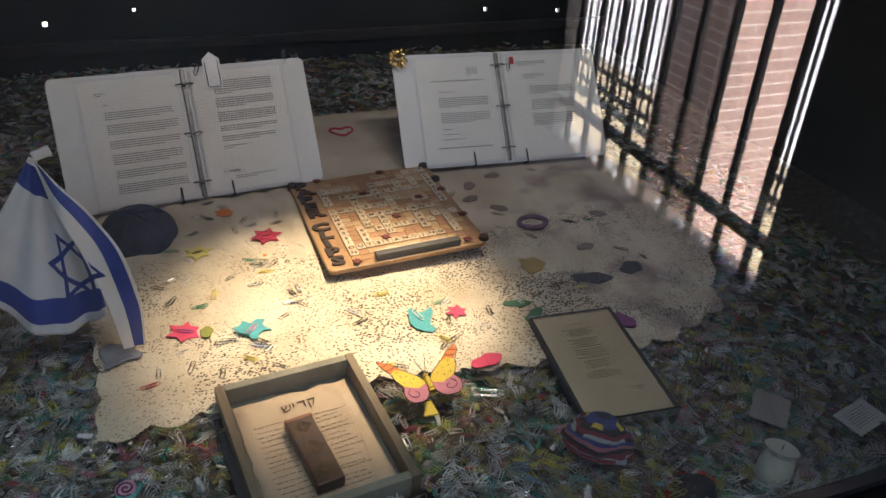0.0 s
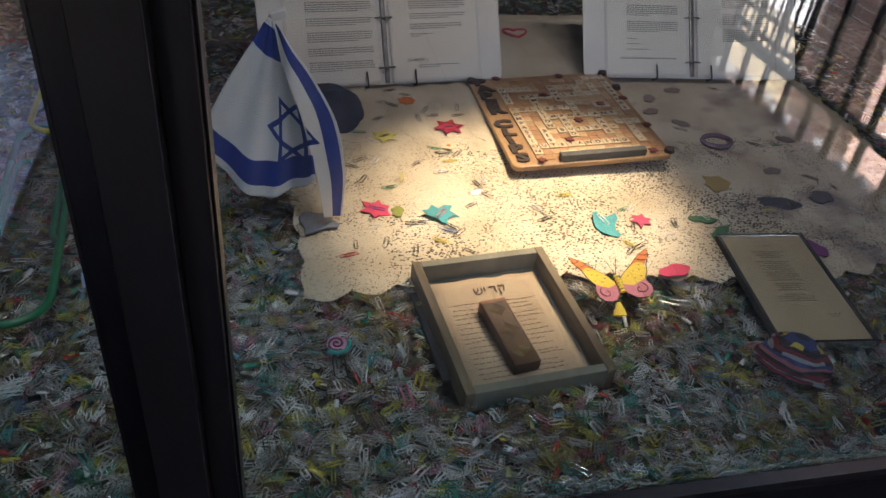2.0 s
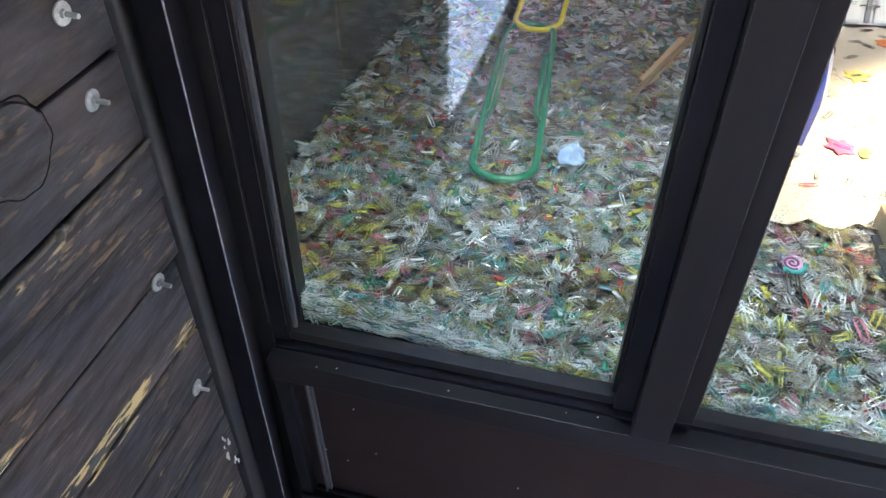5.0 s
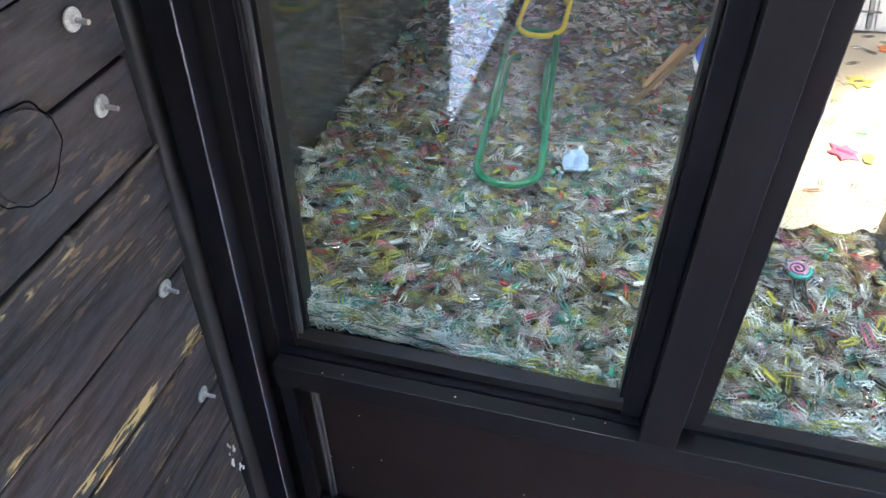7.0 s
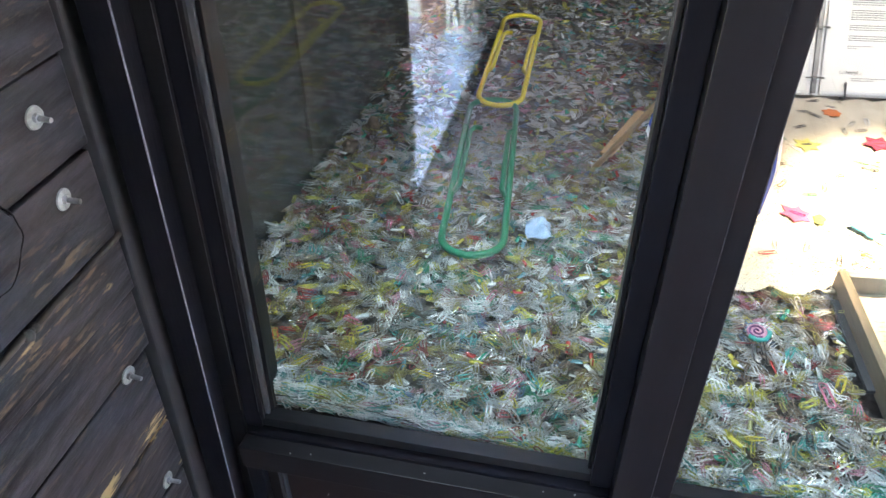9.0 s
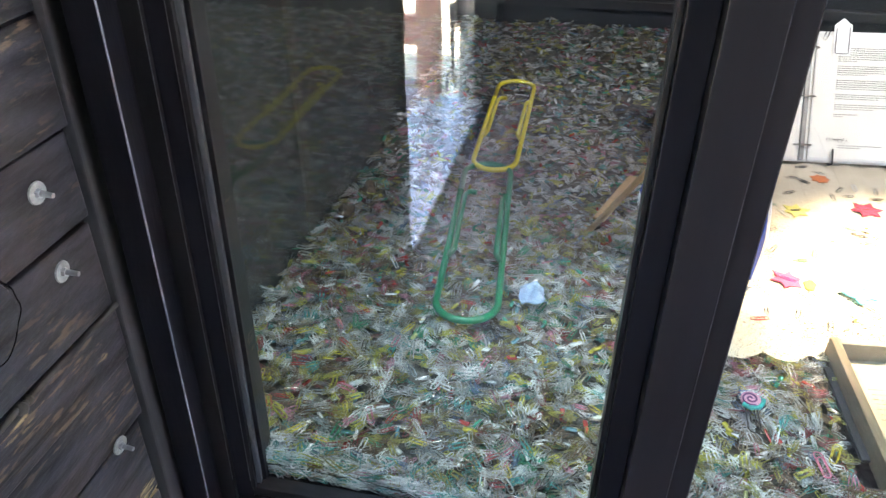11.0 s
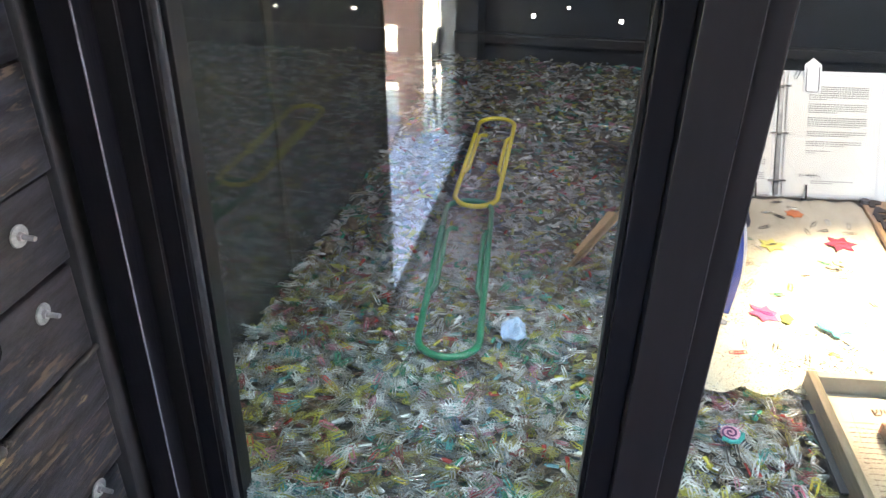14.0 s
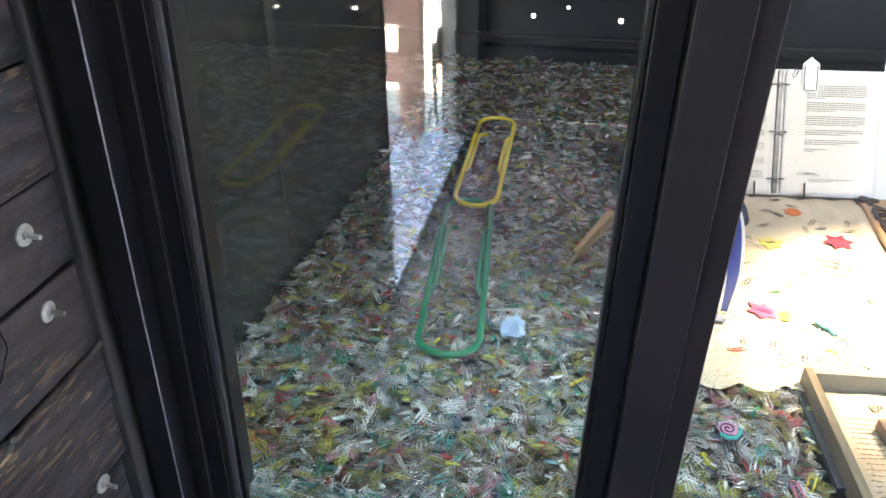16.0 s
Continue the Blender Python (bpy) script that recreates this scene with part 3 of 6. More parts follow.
for nm, b, mtl in (
    ("glazing_bead", wedge(-0.884, -0.4, 0.5525, 0.5645, 0.570, 0.5985, 0.0130), RAIL_SHEEN),
    ("rail", wedge(-0.907, -0.3985, 0.5450, 0.5645, 0.540, 0.5720, 0.0130), BLACK_PAINT),
    ("glazing_bead", wedge(-0.352, XR, 0.5525, 0.5645, 0.560, 0.5855, 0.0120), RAIL_SHEEN),
    ("rail", wedge(-0.3522, XR, 0.5450, 0.5645, 0.530, 0.5620, 0.0130), BLACK_PAINT),
    ("ledge", box(-0.9092, XR, 0.5205, 0.600, 0.511, 0.5535, 0.0012), LEDGE_PAINT),
    ("rail", box(-0.9092, XR, 0.522, 0.59, ZF, 0.20, 0.004), BLACK_PAINT),
    ("stile", box(-0.9092, -0.886, 0.527, 0.59, 0.19, 0.5115, 0.002), BLACK_PAINT),
    ("kick_panel", box(-0.89, XR, 0.542, 0.588, 0.18, 0.5112), KICK),
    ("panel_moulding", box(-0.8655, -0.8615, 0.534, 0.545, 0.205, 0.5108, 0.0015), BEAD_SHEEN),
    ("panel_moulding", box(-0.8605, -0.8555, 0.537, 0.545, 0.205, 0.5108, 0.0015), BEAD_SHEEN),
    ("panel_moulding", box(-0.8855, XR, 0.535, 0.56, 0.198, 0.21, 0.003), BEAD),
):
    part(nm, b, mtl, partition)
part("edge_strip", leaning(box(-0.9345, -0.9333, 0.5192, 0.5215, ZF, ZC)), PALE_EDGE, partition, "thin pale strip along the jamb edge")
# thin strips along worn corners, their highlight painted as a grey line
for x, y in ((-0.3517, 0.5203), (-0.3247, 0.5443), (-0.9097, 0.5482), (-0.8847, 0.5512)):
    part("edge_strip", leaning(box(x - 0.0002, x + 0.0005, y - 0.0008, y + 0.0004, 0.60, ZC)), WORN_GLINT, partition, "fine grey worn edge with its highlight painted in")
dust = random.Random(31)
for k in range(11):
    x, y, z = (dust.uniform(-0.9, -0.42), dust.uniform(0.523, 0.543), 0.5538) if k % 2 else (dust.uniform(-0.86, -0.42), 0.5415, dust.uniform(0.3, 0.5))
    bm = box(-0.0006, dust.uniform(0.0003, 0.0028), -0.0005, 0.0005, -0.0005, 0.0005)
    bmesh.ops.transform(bm, matrix=pose(x, y, z, 0, dust.uniform(-80, 80) if k % 2 == 0 else 0, dust.uniform(0, 180) if k % 2 else 0), verts=bm.verts)
    part("paint_chip", bm, PAPER, partition)
for i, (a, b, z) in enumerate(((-0.88, -0.405, 0.59), (-0.345, XR, 0.58))):
    g = structure(f"window_{i + 1}", box(a, b, YG, YG + 0.0018, z, ZC), GLASS, "clear glass pane of the display partition with faint smears", "window")
    g.visible_shadow = False
pane = structure("window_3", box(-1.040, -1.034, 0.6, YE - 0.2, 0.5, ZC), GLASS, "clear protective glass over the side wall of the display", "window")
pane.visible_shadow = False
for y in (1.20, 1.98):
    structure("trim", box(-1.047, -1.0405, y, y + 0.035, 0.5, ZC), mat("brown_lath", (0.11, 0.085, 0.05), (0.06, 0.045, 0.03), 0.6, scale=20, bump=0.3, stretch=(1, 1, 0.1)), "brown vertical lath behind the protective glass", "trim")

# charred plank wall with bolts
edges = [0.0, 0.11, 0.22, 0.335, 0.44, 0.53, 0.626, 0.75, 0.84, 0.919, 1.03, 1.131, 1.245, 1.36, 1.47, 1.58, 1.7, 1.82, 1.93, 2.04, 2.15, 2.25, ZC]
rnd = random.Random(4)
for za, zb in zip(edges, edges[1:]):
    p = part("plank", box(XL - 0.021, XL + rnd.uniform(-0.003, 0.003), LD1, 0.506 + 0.036 * (za - 0.8) + rnd.uniform(-0.004, 0.004), za + 0.0015, zb - 0.0015, 0.0025), PLANK, wall_west)
bm = box(XL - 0.021, XL + 0.004, 0.5115, 0.6000, 0, ZC, 0.003)
for v in bm.verts:
    v.co.y += 0.036 * (v.co.z - 0.8)
part("batten", bm, BATTEN, wall_west)


flakes = random.Random(12)
for k in range(9):
    r_, a0 = flakes.uniform(0.002, 0.006), flakes.uniform(0, 6)
    bm = bmesh.new()
    lows = [bm.verts.new((0, r_ * (1 + 0.5 * math.sin(3 * q + a0)) * math.cos(q) * 0.6, r_ * 1.7 * math.sin(q))) for q in (2 * math.pi * i / 9 for i in range(9))]
    bmesh.ops.extrude_face_region(bm, geom=[bm.faces.new(lows)])
    for v in bm.verts:
        v.co.x = 0.0012 if v in lows else 0.0
    bmesh.ops.recalc_face_normals(bm, faces=bm.faces)
    part("paint_flake", bm, PAPER, wall_west).location = (XL + 0.0032, 0.478 + flakes.uniform(-0.016, 0.010), 0.385 + flakes.uniform(-0.06, 0.035))


def bolt(z, y, tilt):
    t = thing("bolt", "zinc bolt with a wide pale washer in the plank wall", "bolt", pose(XL + 0.002, y, z, 0, 90, 0) @ pose(0, 0, 0, tilt, 0, tilt * 9), "bolts in the plank wall")
    part("washer", cyl(0.0118, 0.0112, 0, 0.0016, 28), WASHER, t, "dull whitish washer")
    part("nut", cyl(0.0052, 0.0048, 0.0016, 0.0052, 6), ZINC, t)
    part("shank", cyl(0.0029, 0.0026, 0.005, 0.0185, 14), ZINC, t)


for z, y, k in ((1.0925, 0.452, 3), (1.0025, 0.451, -4), (0.752, 0.451, 5), (0.548, 0.453, -3)):
    bolt(z, y, k)
t = thing("round_plug", "round dark timber plug set in the charred wall", "plug", pose(XL + 0.001, 0.342, 1.014, 0, 90, 0))
part("plug_face", cyl(0.043, 0.041, 0, 0.003, 40), PLANK, t)
part("plug_groove", tube([((0.046 + 0.006 * noise.noise((2 * math.cos(a), 2 * math.sin(a), 3))) * math.cos(a), (0.046 + 0.006 * noise.noise((2 * math.cos(a), 2 * math.sin(a), 3))) * math.sin(a), 0.0003) for a in (2 * math.pi * k / 48 for k in range(48))], 0.0011, 6, True), SEAM, t)
rod = [(XL + 0.004 + 0.001 * math.sin(k * 1.7), 0.10 + 0.41 * k / 24, 0.914 + 0.003 * noise.noise((k * 0.7, 0, 0)) + 0.004 * max(0.0, k - 12) / 12) for k in range(25)]
bm = tube(rod, 0.0034, 8)
for q in range(2):
    got = bmesh.ops.create_icosphere(bm, subdivisions=2, radius=0.0065)["verts"]
    for v in got:
        v.co = v.co * (1 + 0.5 * noise.noise(v.co * 120 + Vector((q, 0, 0)))) + Vector((XL + 0.004, 0.345 + 0.012 * q, 0.914))
tagged(part("splintered_strip", bm, mat("bare_grey_wood", (0.085, 0.075, 0.065), (0.014, 0.013, 0.013), 0.7, scale=30, bump=0.4, stretch=(1, 0.2, 1)), smooth=True), "weathered splintered timber strip lying in a plank seam", "strip")

# ---- the outside: entrance with deck, barred doorway ----
plate = thing("threshold_plate", "galvanised diamond tread plate across the entrance threshold", "tread plate")
part("plate", box(-1.325, -1.03, LD0 + 0.01, LD1 + 0.05, ZF - 0.02, ZF, 0.002), TREAD, plate)
bm = bmesh.new()
for i in range(12):
    for j in range(66):
        cx, cy, a = -1.315 + 0.025 * i, LD0 + 0.02 + 0.0235 * j, 45 if (i + j) % 2 else -45
        m = pose(cx, cy, ZF, 0, 0, a)
        top = bm.verts.new(m @ Vector((0, 0, 0.0042)))
        ring = [bm.verts.new(m @ Vector(q)) for q in ((0.011, 0, 0), (0, 0.0035, 0), (-0.011, 0, 0), (0, -0.0035, 0))]
        for k in range(4):
            bm.faces.new((top, ring[k], ring[(k + 1) % 4]))
part("tread", bm, TREAD, plate)
deck = thing("deck", "worn brown timber deck outside the entrance", "deck", kind="structure")
for k in range(14):
    part("plank", box(-1.335 - 0.14 * (k + 1), -1.341 - 0.14 * k, -2.4, 0.6, ZF - 0.045, ZF - 0.008, 0.003), DECK, deck)
part("joist", box(-3.3, -1.34, -2.3, -2.2, GROUND, ZF - 0.045), DECK, deck)
railing = thing("deck_railing", "brown stained timber railing of the deck", "railing")
for x in (-1.30, -2.25, -3.2):
    part("post", box(x - 0.052, x + 0.052, -2.27, -2.18, ZF - 0.01, 1.12, 0.004), RAILWOOD, railing)
for z in (0.29, 0.56, 0.83):
    part("board", box(-3.15, -1.353, -2.25, -2.215, z, z + 0.14, 0.004), RAILWOOD, railing)
part("handrail", box(-3.3, -1.24, -2.28, -2.17, 1.12, 1.16, 0.006), RAILWOOD, railing)
jamb = thing("door_post", "grey weathered door post with iron fittings", "door post")
part("post", box(-1.150, -1.083, -2.262, -2.195, ZF - 0.015, 2.1, 0.004), GREYWOOD, jamb)
latch = thing("door_latch", "dark iron latch bar hanging at the door post", "latch")
LATCH_STEEL = mat("dull_grey_iron", (0.20, 0.20, 0.215), (0.10, 0.10, 0.11), 0.5, metal=0.5, scale=40)
part("bar", tube([(-1.185, -2.2, 0.48), (-1.185, -2.2, 0.40), (-1.184, -2.2, 0.325)], 0.011, 10), LATCH_STEEL, latch)
part("eye", tube([(-1.184 + 0.012 * math.cos(a), -2.2, 0.315 + 0.012 * math.sin(a)) for a in (math.pi * k / 6 for k in range(12))], 0.007, 8, True), LATCH_STEEL, latch)
part("pivot", tube([(-1.196, -2.2, 0.485), (-1.150, -2.2, 0.485)], 0.012, 10), LATCH_STEEL, latch)
part("rod", tube([(-1.184, -2.2, 0.31), (-1.183, -2.2, 0.22), (-1.180, -2.2, 0.135)], 0.0075, 8), LATCH_STEEL, latch)
part("hook", tube([(-1.212, -2.2, 0.075), (-1.210, -2.2, 0.14)] + [(-1.191 + 0.019 * math.cos(a), -2.2, 0.155 + 0.024 * math.sin(a)) for a in (math.pi - math.pi * k / 8 for k in range(9))] + [(-1.170, -2.2, 0.10)], 0.006, 7), LATCH_STEEL, latch)
part("plate", box(-1.168, -1.1505, -2.225, -2.175, 0.40, 0.56, 0.003), IRON, latch)
wire = thing("wire_fence", "grey wire mesh fence beyond the deck", "fence")
for k in range(24):
    part("upright_wire", tube([(-5.2 + 0.22 * k, -9, GROUND), (-5.2 + 0.22 * k, -9, 0.9)], 0.008, 5), IRON, wire)
for k in range(7):
    part("cross_wire", tube([(-5.2, -9, GROUND + 0.1 + 0.25 * k), (-0.1, -9, GROUND + 0.1 + 0.25 * k)], 0.008, 5), IRON, wire)

floorboards = thing("floorboards", "worn pinkish-brown floorboards of the rail car", "floorboards", kind="structure")
for k in range(19):
    part("plank", box(XL + 0.142 * k + 0.002, XL + 0.142 * (k + 1) - 0.002, YB, 0.485, ZF - 0.012, ZF + rnd.uniform(-0.002, 0.002), 0.002), FLOOR_WOOD, floorboards)
gate = thing("barred_gate", "black iron bars closing the doorway of the rail car", "gate")
for k in range(9):
    y = 1.13 - 1.70 - 0.157 * k
    part("bar", box(XR + 0.0, XR + 0.022, y - 0.011, y + 0.011, ZF, 2.08, 0.002), IRON, gate)
part("rail", box(XR - 0.008, XR + 0.03, RD0, RD1, 0.235, 0.272, 0.003), IRON, gate)
part("rail", box(XR - 0.008, XR + 0.03, RD0, RD1, 1.92, 1.96, 0.003), IRON, gate)
part("sill", box(XR - 0.06, XR + 0.12, RD0, RD1, ZF - 0.05, ZF - 0.001), FLOOR_WOOD, gate)
for k in range(15):
    bm = bmesh.new()
    bmesh.ops.create_icosphere(bm, subdivisions=2, radius=1)
    sx, sy, sz = rnd.uniform(0.018, 0.034), rnd.uniform(0.022, 0.04), rnd.uniform(0.012, 0.026)
    for v in bm.verts:
        f = 1 + 0.35 * noise.noise(v.co * 1.3 + Vector((k * 5, 0, 0)))
        v.co = (v.co.x * sx * f, v.co.y * sy * f, max(-0.6, v.co.z) * sz * f + sz * 0.55)
    ob = tagged(part("pebble", bm, STONE, smooth=True), "pale rounded memorial stone on the gate sill", "stone", "stones along the gate")
    ob.matrix_world = pose(XR + 0.055 + rnd.uniform(-0.02, 0.02), -0.6 - 0.094 * k + rnd.uniform(-0.02, 0.02), ZF - 0.001, 0, 0, rnd.uniform(0, 360))
fence = thing("iron_fence", "black iron picket fence beyond the barred doorway", "fence")
pk = mesh_of(box(-0.009, 0.009, -0.009, 0.009, GROUND, 1.0), "picket", IRON)
for k in range(54):
    ob = new("picket", pk)
    ob.parent, ob.location = fence, (3.9, -8.2 + 0.115 * k, 0)
for z in (-0.93, -0.76, 0.85):
    part("rail", box(3.88, 3.92, -8.3, -1.9, z, z + 0.035), IRON, fence)
tagged(part("blue_sign", box(6.2, 6.22, -8.6, -7.9, -0.6, -0.42, 0.004), mat("pale_blue_paint", (0.25, 0.5, 0.62))), "small pale blue board standing beyond the fence", "board")

# ---- brick pillar outside the barred doorway ----
pillar = thing("brick_pillar", "red brick pillar with pale mortar beside the car", "pillar")
PX0, PX1, PY0, PY1 = 2.76, 3.23, -2.63, -2.04
part("mortar", box(PX0 + 0.006, PX1 - 0.006, PY0 + 0.006, PY1 - 0.006, GROUND, 3.4), MORTAR, pillar)
brick_a = mesh_of(box(-0.5, 0.5, -0.047, 0.047, -0.0265, 0.0265, 0.0025), "brick", BRICK)
course = 0.0655
hidden = bmesh.new()
for k in range(0, 67):
    z = GROUND + 0.03 + course * k
    for side in range(4):
        run, inset = ((PX1 - PX0, 0.0), (PY1 - PY0, 0.1))[side % 2]
        a, b = inset, run - inset
        cuts = (a, (a + b) / 2, b) if k % 2 else (a, a + (b - a) * 0.25, a + (b - a) * 0.75, b)
        for c0, c1 in zip(cuts, cuts[1:]):
            mid = (c0 + c1) / 2
            x, y, r = ((PX0 + mid, PY1 - 0.047, 0), (PX1 - 0.047, PY0 + mid, 90), (PX0 + mid, PY0 + 0.047, 0), (PX0 + 0.047, PY0 + mid, 90))[side]
            m = pose(x, y, z, 0, 0, r) @ Matrix.Diagonal((c1 - c0 - 0.011, 1, 1, 1))
            if side in (0, 3) and k >= 8:
                ob = new("brick", brick_a)
                ob.parent, ob.matrix_local = pillar, m
            else:
                bmesh.ops.transform(hidden, matrix=m, verts=bmesh.ops.create_cube(hidden, size=1.0, matrix=Matrix.Diagonal((1, 0.094, 0.053, 1)))["verts"])
tagged(part("far_bricks", hidden, BRICK, pillar), kind="stuff")

# ---- bed of paper clips ----
def clip_path(length=0.033, width=0.0085, seg=4):
    """The bent wire of a paper clip, flat, centred on its middle."""
    w, k = width / 2, length / 0.033
    pts = [(0.009 * k, -w)]
    def arc(cx, r, cy, a0, a1):
        for i in range(seg + 1):
            a = radians(a0 + (a1 - a0) * i / seg)
            pts.append((cx + r * math.cos(a), cy + r * math.sin(a)))
    arc(length - w, w, 0, -90, 90)
    r2 = w * 0.86
    arc(r2, r2, w - r2, 90, 270)
    r3 = w * 0.68
    arc(length * 0.80 - r3, r3, w - 2 * r2 + r3, -90, 90)
    pts.append((0.010 * k, w - 2 * r2 + 2 * r3))
    return [(x - length / 2, y, 0.0006 * math.sin(3 * i / len(pts))) for i, (x, y) in enumerate(pts)]


def wire_template(path, r, sides=3):
    p = np.array(path)
    d = np.gradient(p, axis=0)
    d /= np.linalg.norm(d, axis=1)[:, None]
    s = np.cross(d, (0, 0, 1.0))
    s /= np.linalg.norm(s, axis=1)[:, None]
    u = np.cross(s, d)
    a = 2 * np.pi * np.arange(sides) / sides + 0.5
    v = p[:, None] + r * (np.cos(a)[None, :, None] * s[:, None] + np.sin(a)[None, :, None] * u[:, None])
    f = []
    for i in range(len(p) - 1):
        for j in range(sides):
            q = (j + 1) % sides
            f.append((i * sides + j, i * sides + q, (i + 1) * sides + q, (i + 1) * sides + j))
    return v.reshape(-1, 3), np.array(f)


def scattered(name, template, poses, material, scales=None):
    """One mesh of many copies of a template at the given (place, tilt x, tilt y, turn)."""
    tv, tf = template
    n, k = len(poses), len(tv)
    p = np.array(poses)
    cx, sx, cy, sy, cz, sz = np.cos(p[:, 3]), np.sin(p[:, 3]), np.cos(p[:, 4]), np.sin(p[:, 4]), np.cos(p[:, 5]), np.sin(p[:, 5])
    R = np.empty((n, 3, 3))
    R[:, 0] = np.stack([cz * cy, cz * sy * sx - sz * cx, cz * sy * cx + sz * sx], 1)
    R[:, 1] = np.stack([sz * cy, sz * sy * sx + cz * cx, sz * sy * cx - cz * sx], 1)
    R[:, 2] = np.stack([-sy, cy * sx, cy * cx], 1)
    base = tv[None] * (np.ones((n, 1, 1)) if scales is None else np.array(scales)[:, None, None])
    v = np.einsum("nij,nkj->nki", R, base) + p[:, None, :3]
    f = (tf[None] + (np.arange(n) * k)[:, None, None]).reshape(-1, tf.shape[1])
    me = bpy.data.meshes.new(name)
    me.vertices.add(n * k)
    me.vertices.foreach_set("co", v.astype(np.float32).ravel())
    me.loops.add(f.size)
    me.loops.foreach_set("vertex_index", f.astype(np.int32).ravel())
    me.polygons.add(len(f))
    me.polygons.foreach_set("loop_start", (np.arange(len(f)) * tf.shape[1]).astype(np.int32))
    me.update(calc_edges=True)
    me.materials.append(material)
    me.shade_smooth()
    return me


def on_cloth(x, y):
    return -0.20 < x < (0.97 if y < 1.15 else 1.09) and 1.03 < y < 2.1


def bed_clear(x, y):
    return on_cloth(x, y) or (-0.05 < x < 0.225 and 0.755 < y < 1.06) or (0.53 < x < 0.71 and 0.8 < y < 1.07)


def bed_poses(rng, count, y0, y1, lift, tilt, clump=1, drift=0.0):
    """Places for clips; clumps lie side by side as they slid out of their box."""
    out = []
    while len(out) < count:
        x, y = rng.uniform(XL - 0.05, XR - 0.25), rng.uniform(y0, y1)
        if x > 1.0 and rng.random() < 0.5:
            continue
        if rng.random() > 0.6 + drift * (noise.noise((x * 5, y * 5, 9)) + 0.6 * noise.noise((x * 12, y * 12, 4))):
            continue
        a, tx, ty, h = rng.uniform(0, 6.2832), rng.gauss(0, tilt), rng.gauss(0, tilt), lift * rng.random() ** 1.5
        for k in range(rng.randint(1, clump)):
            d, e = rng.uniform(0.002, 0.008) * (k + 1), rng.gauss(0, 0.005)
            px, py = x - d * math.sin(a) + e * math.cos(a), y + d * math.cos(a) + e * math.sin(a)
            if bed_clear(px, py) or py < 0.580 or py > YE - 0.03 or px < XL - 0.05:
                continue
            out.append((px, py, bed_z(px, py) + h - 0.006 + 0.001 * k, tx + rng.gauss(0, 0.1), ty + rng.gauss(0, 0.1), a + rng.gauss(0, 0.5)))
    return out


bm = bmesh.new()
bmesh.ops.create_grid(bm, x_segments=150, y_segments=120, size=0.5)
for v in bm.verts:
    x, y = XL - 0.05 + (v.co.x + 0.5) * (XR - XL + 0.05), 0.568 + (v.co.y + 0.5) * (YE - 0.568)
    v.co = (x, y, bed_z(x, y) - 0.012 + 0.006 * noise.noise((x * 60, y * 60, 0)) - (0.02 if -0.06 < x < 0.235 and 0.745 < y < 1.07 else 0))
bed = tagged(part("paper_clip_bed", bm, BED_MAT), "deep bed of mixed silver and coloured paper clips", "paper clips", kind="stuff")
rng = random.Random(11)
fine_t, coarse_t = wire_template(clip_path(seg=3), 0.00098), wire_template(clip_path(seg=2), 0.00105)
for mname, mtl, near_n, far_n, glass_n in CLIP_KINDS:
    for tpl, cnt, ya, yb in ((fine_t, near_n, 0.570, 1.5), (coarse_t, far_n, 1.5, YE - 0.04)):
        ps = bed_poses(rng, cnt, ya, yb, 0.022, 0.22, 3, {"brown_clips": 1.8, "gold_clips": 1.5, "red_clips": 1.0, "white_clips": -1.2, "teal_clips": -1.0, "steel_clips": -0.5}.get(mname, 0.0))
        if tpl is fine_t:
            ps += [(gx, gy, bed_z(gx, gy) + rng.uniform(-0.012, 0.016), rng.gauss(0.9, 0.45), rng.gauss(0, 0.2), rng.gauss(0, 0.8)) for gx, gy in ((rng.uniform(XL - 0.03, 1.2), rng.uniform(0.577, 0.60)) for _ in range(glass_n))]
            # pressed flat against the glass; extra white and teal ones paint its bright band
            ps += [(gx, rng.uniform(0.5695, 0.576), bed_z(gx, 0.57) + rng.uniform(-0.03, 0.010), rng.gauss(1.5, 0.06), rng.gauss(0, 0.5), rng.gauss(0, 0.04)) for gx in (rng.uniform(XL + 0.08, 1.2) for _ in range(glass_n * 2 + 60))]
        ob = new(mname, scattered(mname, tpl, ps, mtl, [rng.choice((0.6, 0.7, 0.7, 0.74, 0.95)) for _ in ps]))
        ob.parent = bed
        tagged(ob, kind="stuff")
chip_v = np.array([(x, y, z) for z in (-0.0005, 0.0005) for x, y in ((-0.013, -0.003), (-0.011, -0.0045), (0.011, -0.0045), (0.013, -0.003), (0.013, 0.003), (0.011, 0.0045), (-0.011, 0.0045), (-0.013, 0.003))])
chip_f = np.array([(i, (i + 1) % 8, (i + 1) % 8 + 8, i + 8) for i in range(8)] + [(8, 9, 14, 15), (9, 10, 13, 14), (10, 11, 12, 13)])
ps = bed_poses(rng, 3600, 0.578, 2.6, 0.02, 0.3)
ob = new("plastic_clips", scattered("plastic_clips", (chip_v, chip_f), ps, CHIPS, [rng.uniform(0.5, 0.95) for _ in ps]))
ob.parent = bed
tagged(ob, kind="stuff")
# the clips lying loose on top, near the glass
clip_meshes = {}
for key, mtl in SINGLES.items():
    tv, tf = wire_template(clip_path(seg=5), 0.00072, 4)
    me = bpy.data.meshes.new("paper_clip")
    me.from_pydata([tuple(v) for v in tv], [], [tuple(int(i) for i in f) for f in tf])
    me.materials.append(mtl)
    me.shade_smooth()
    clip_meshes[key] = me


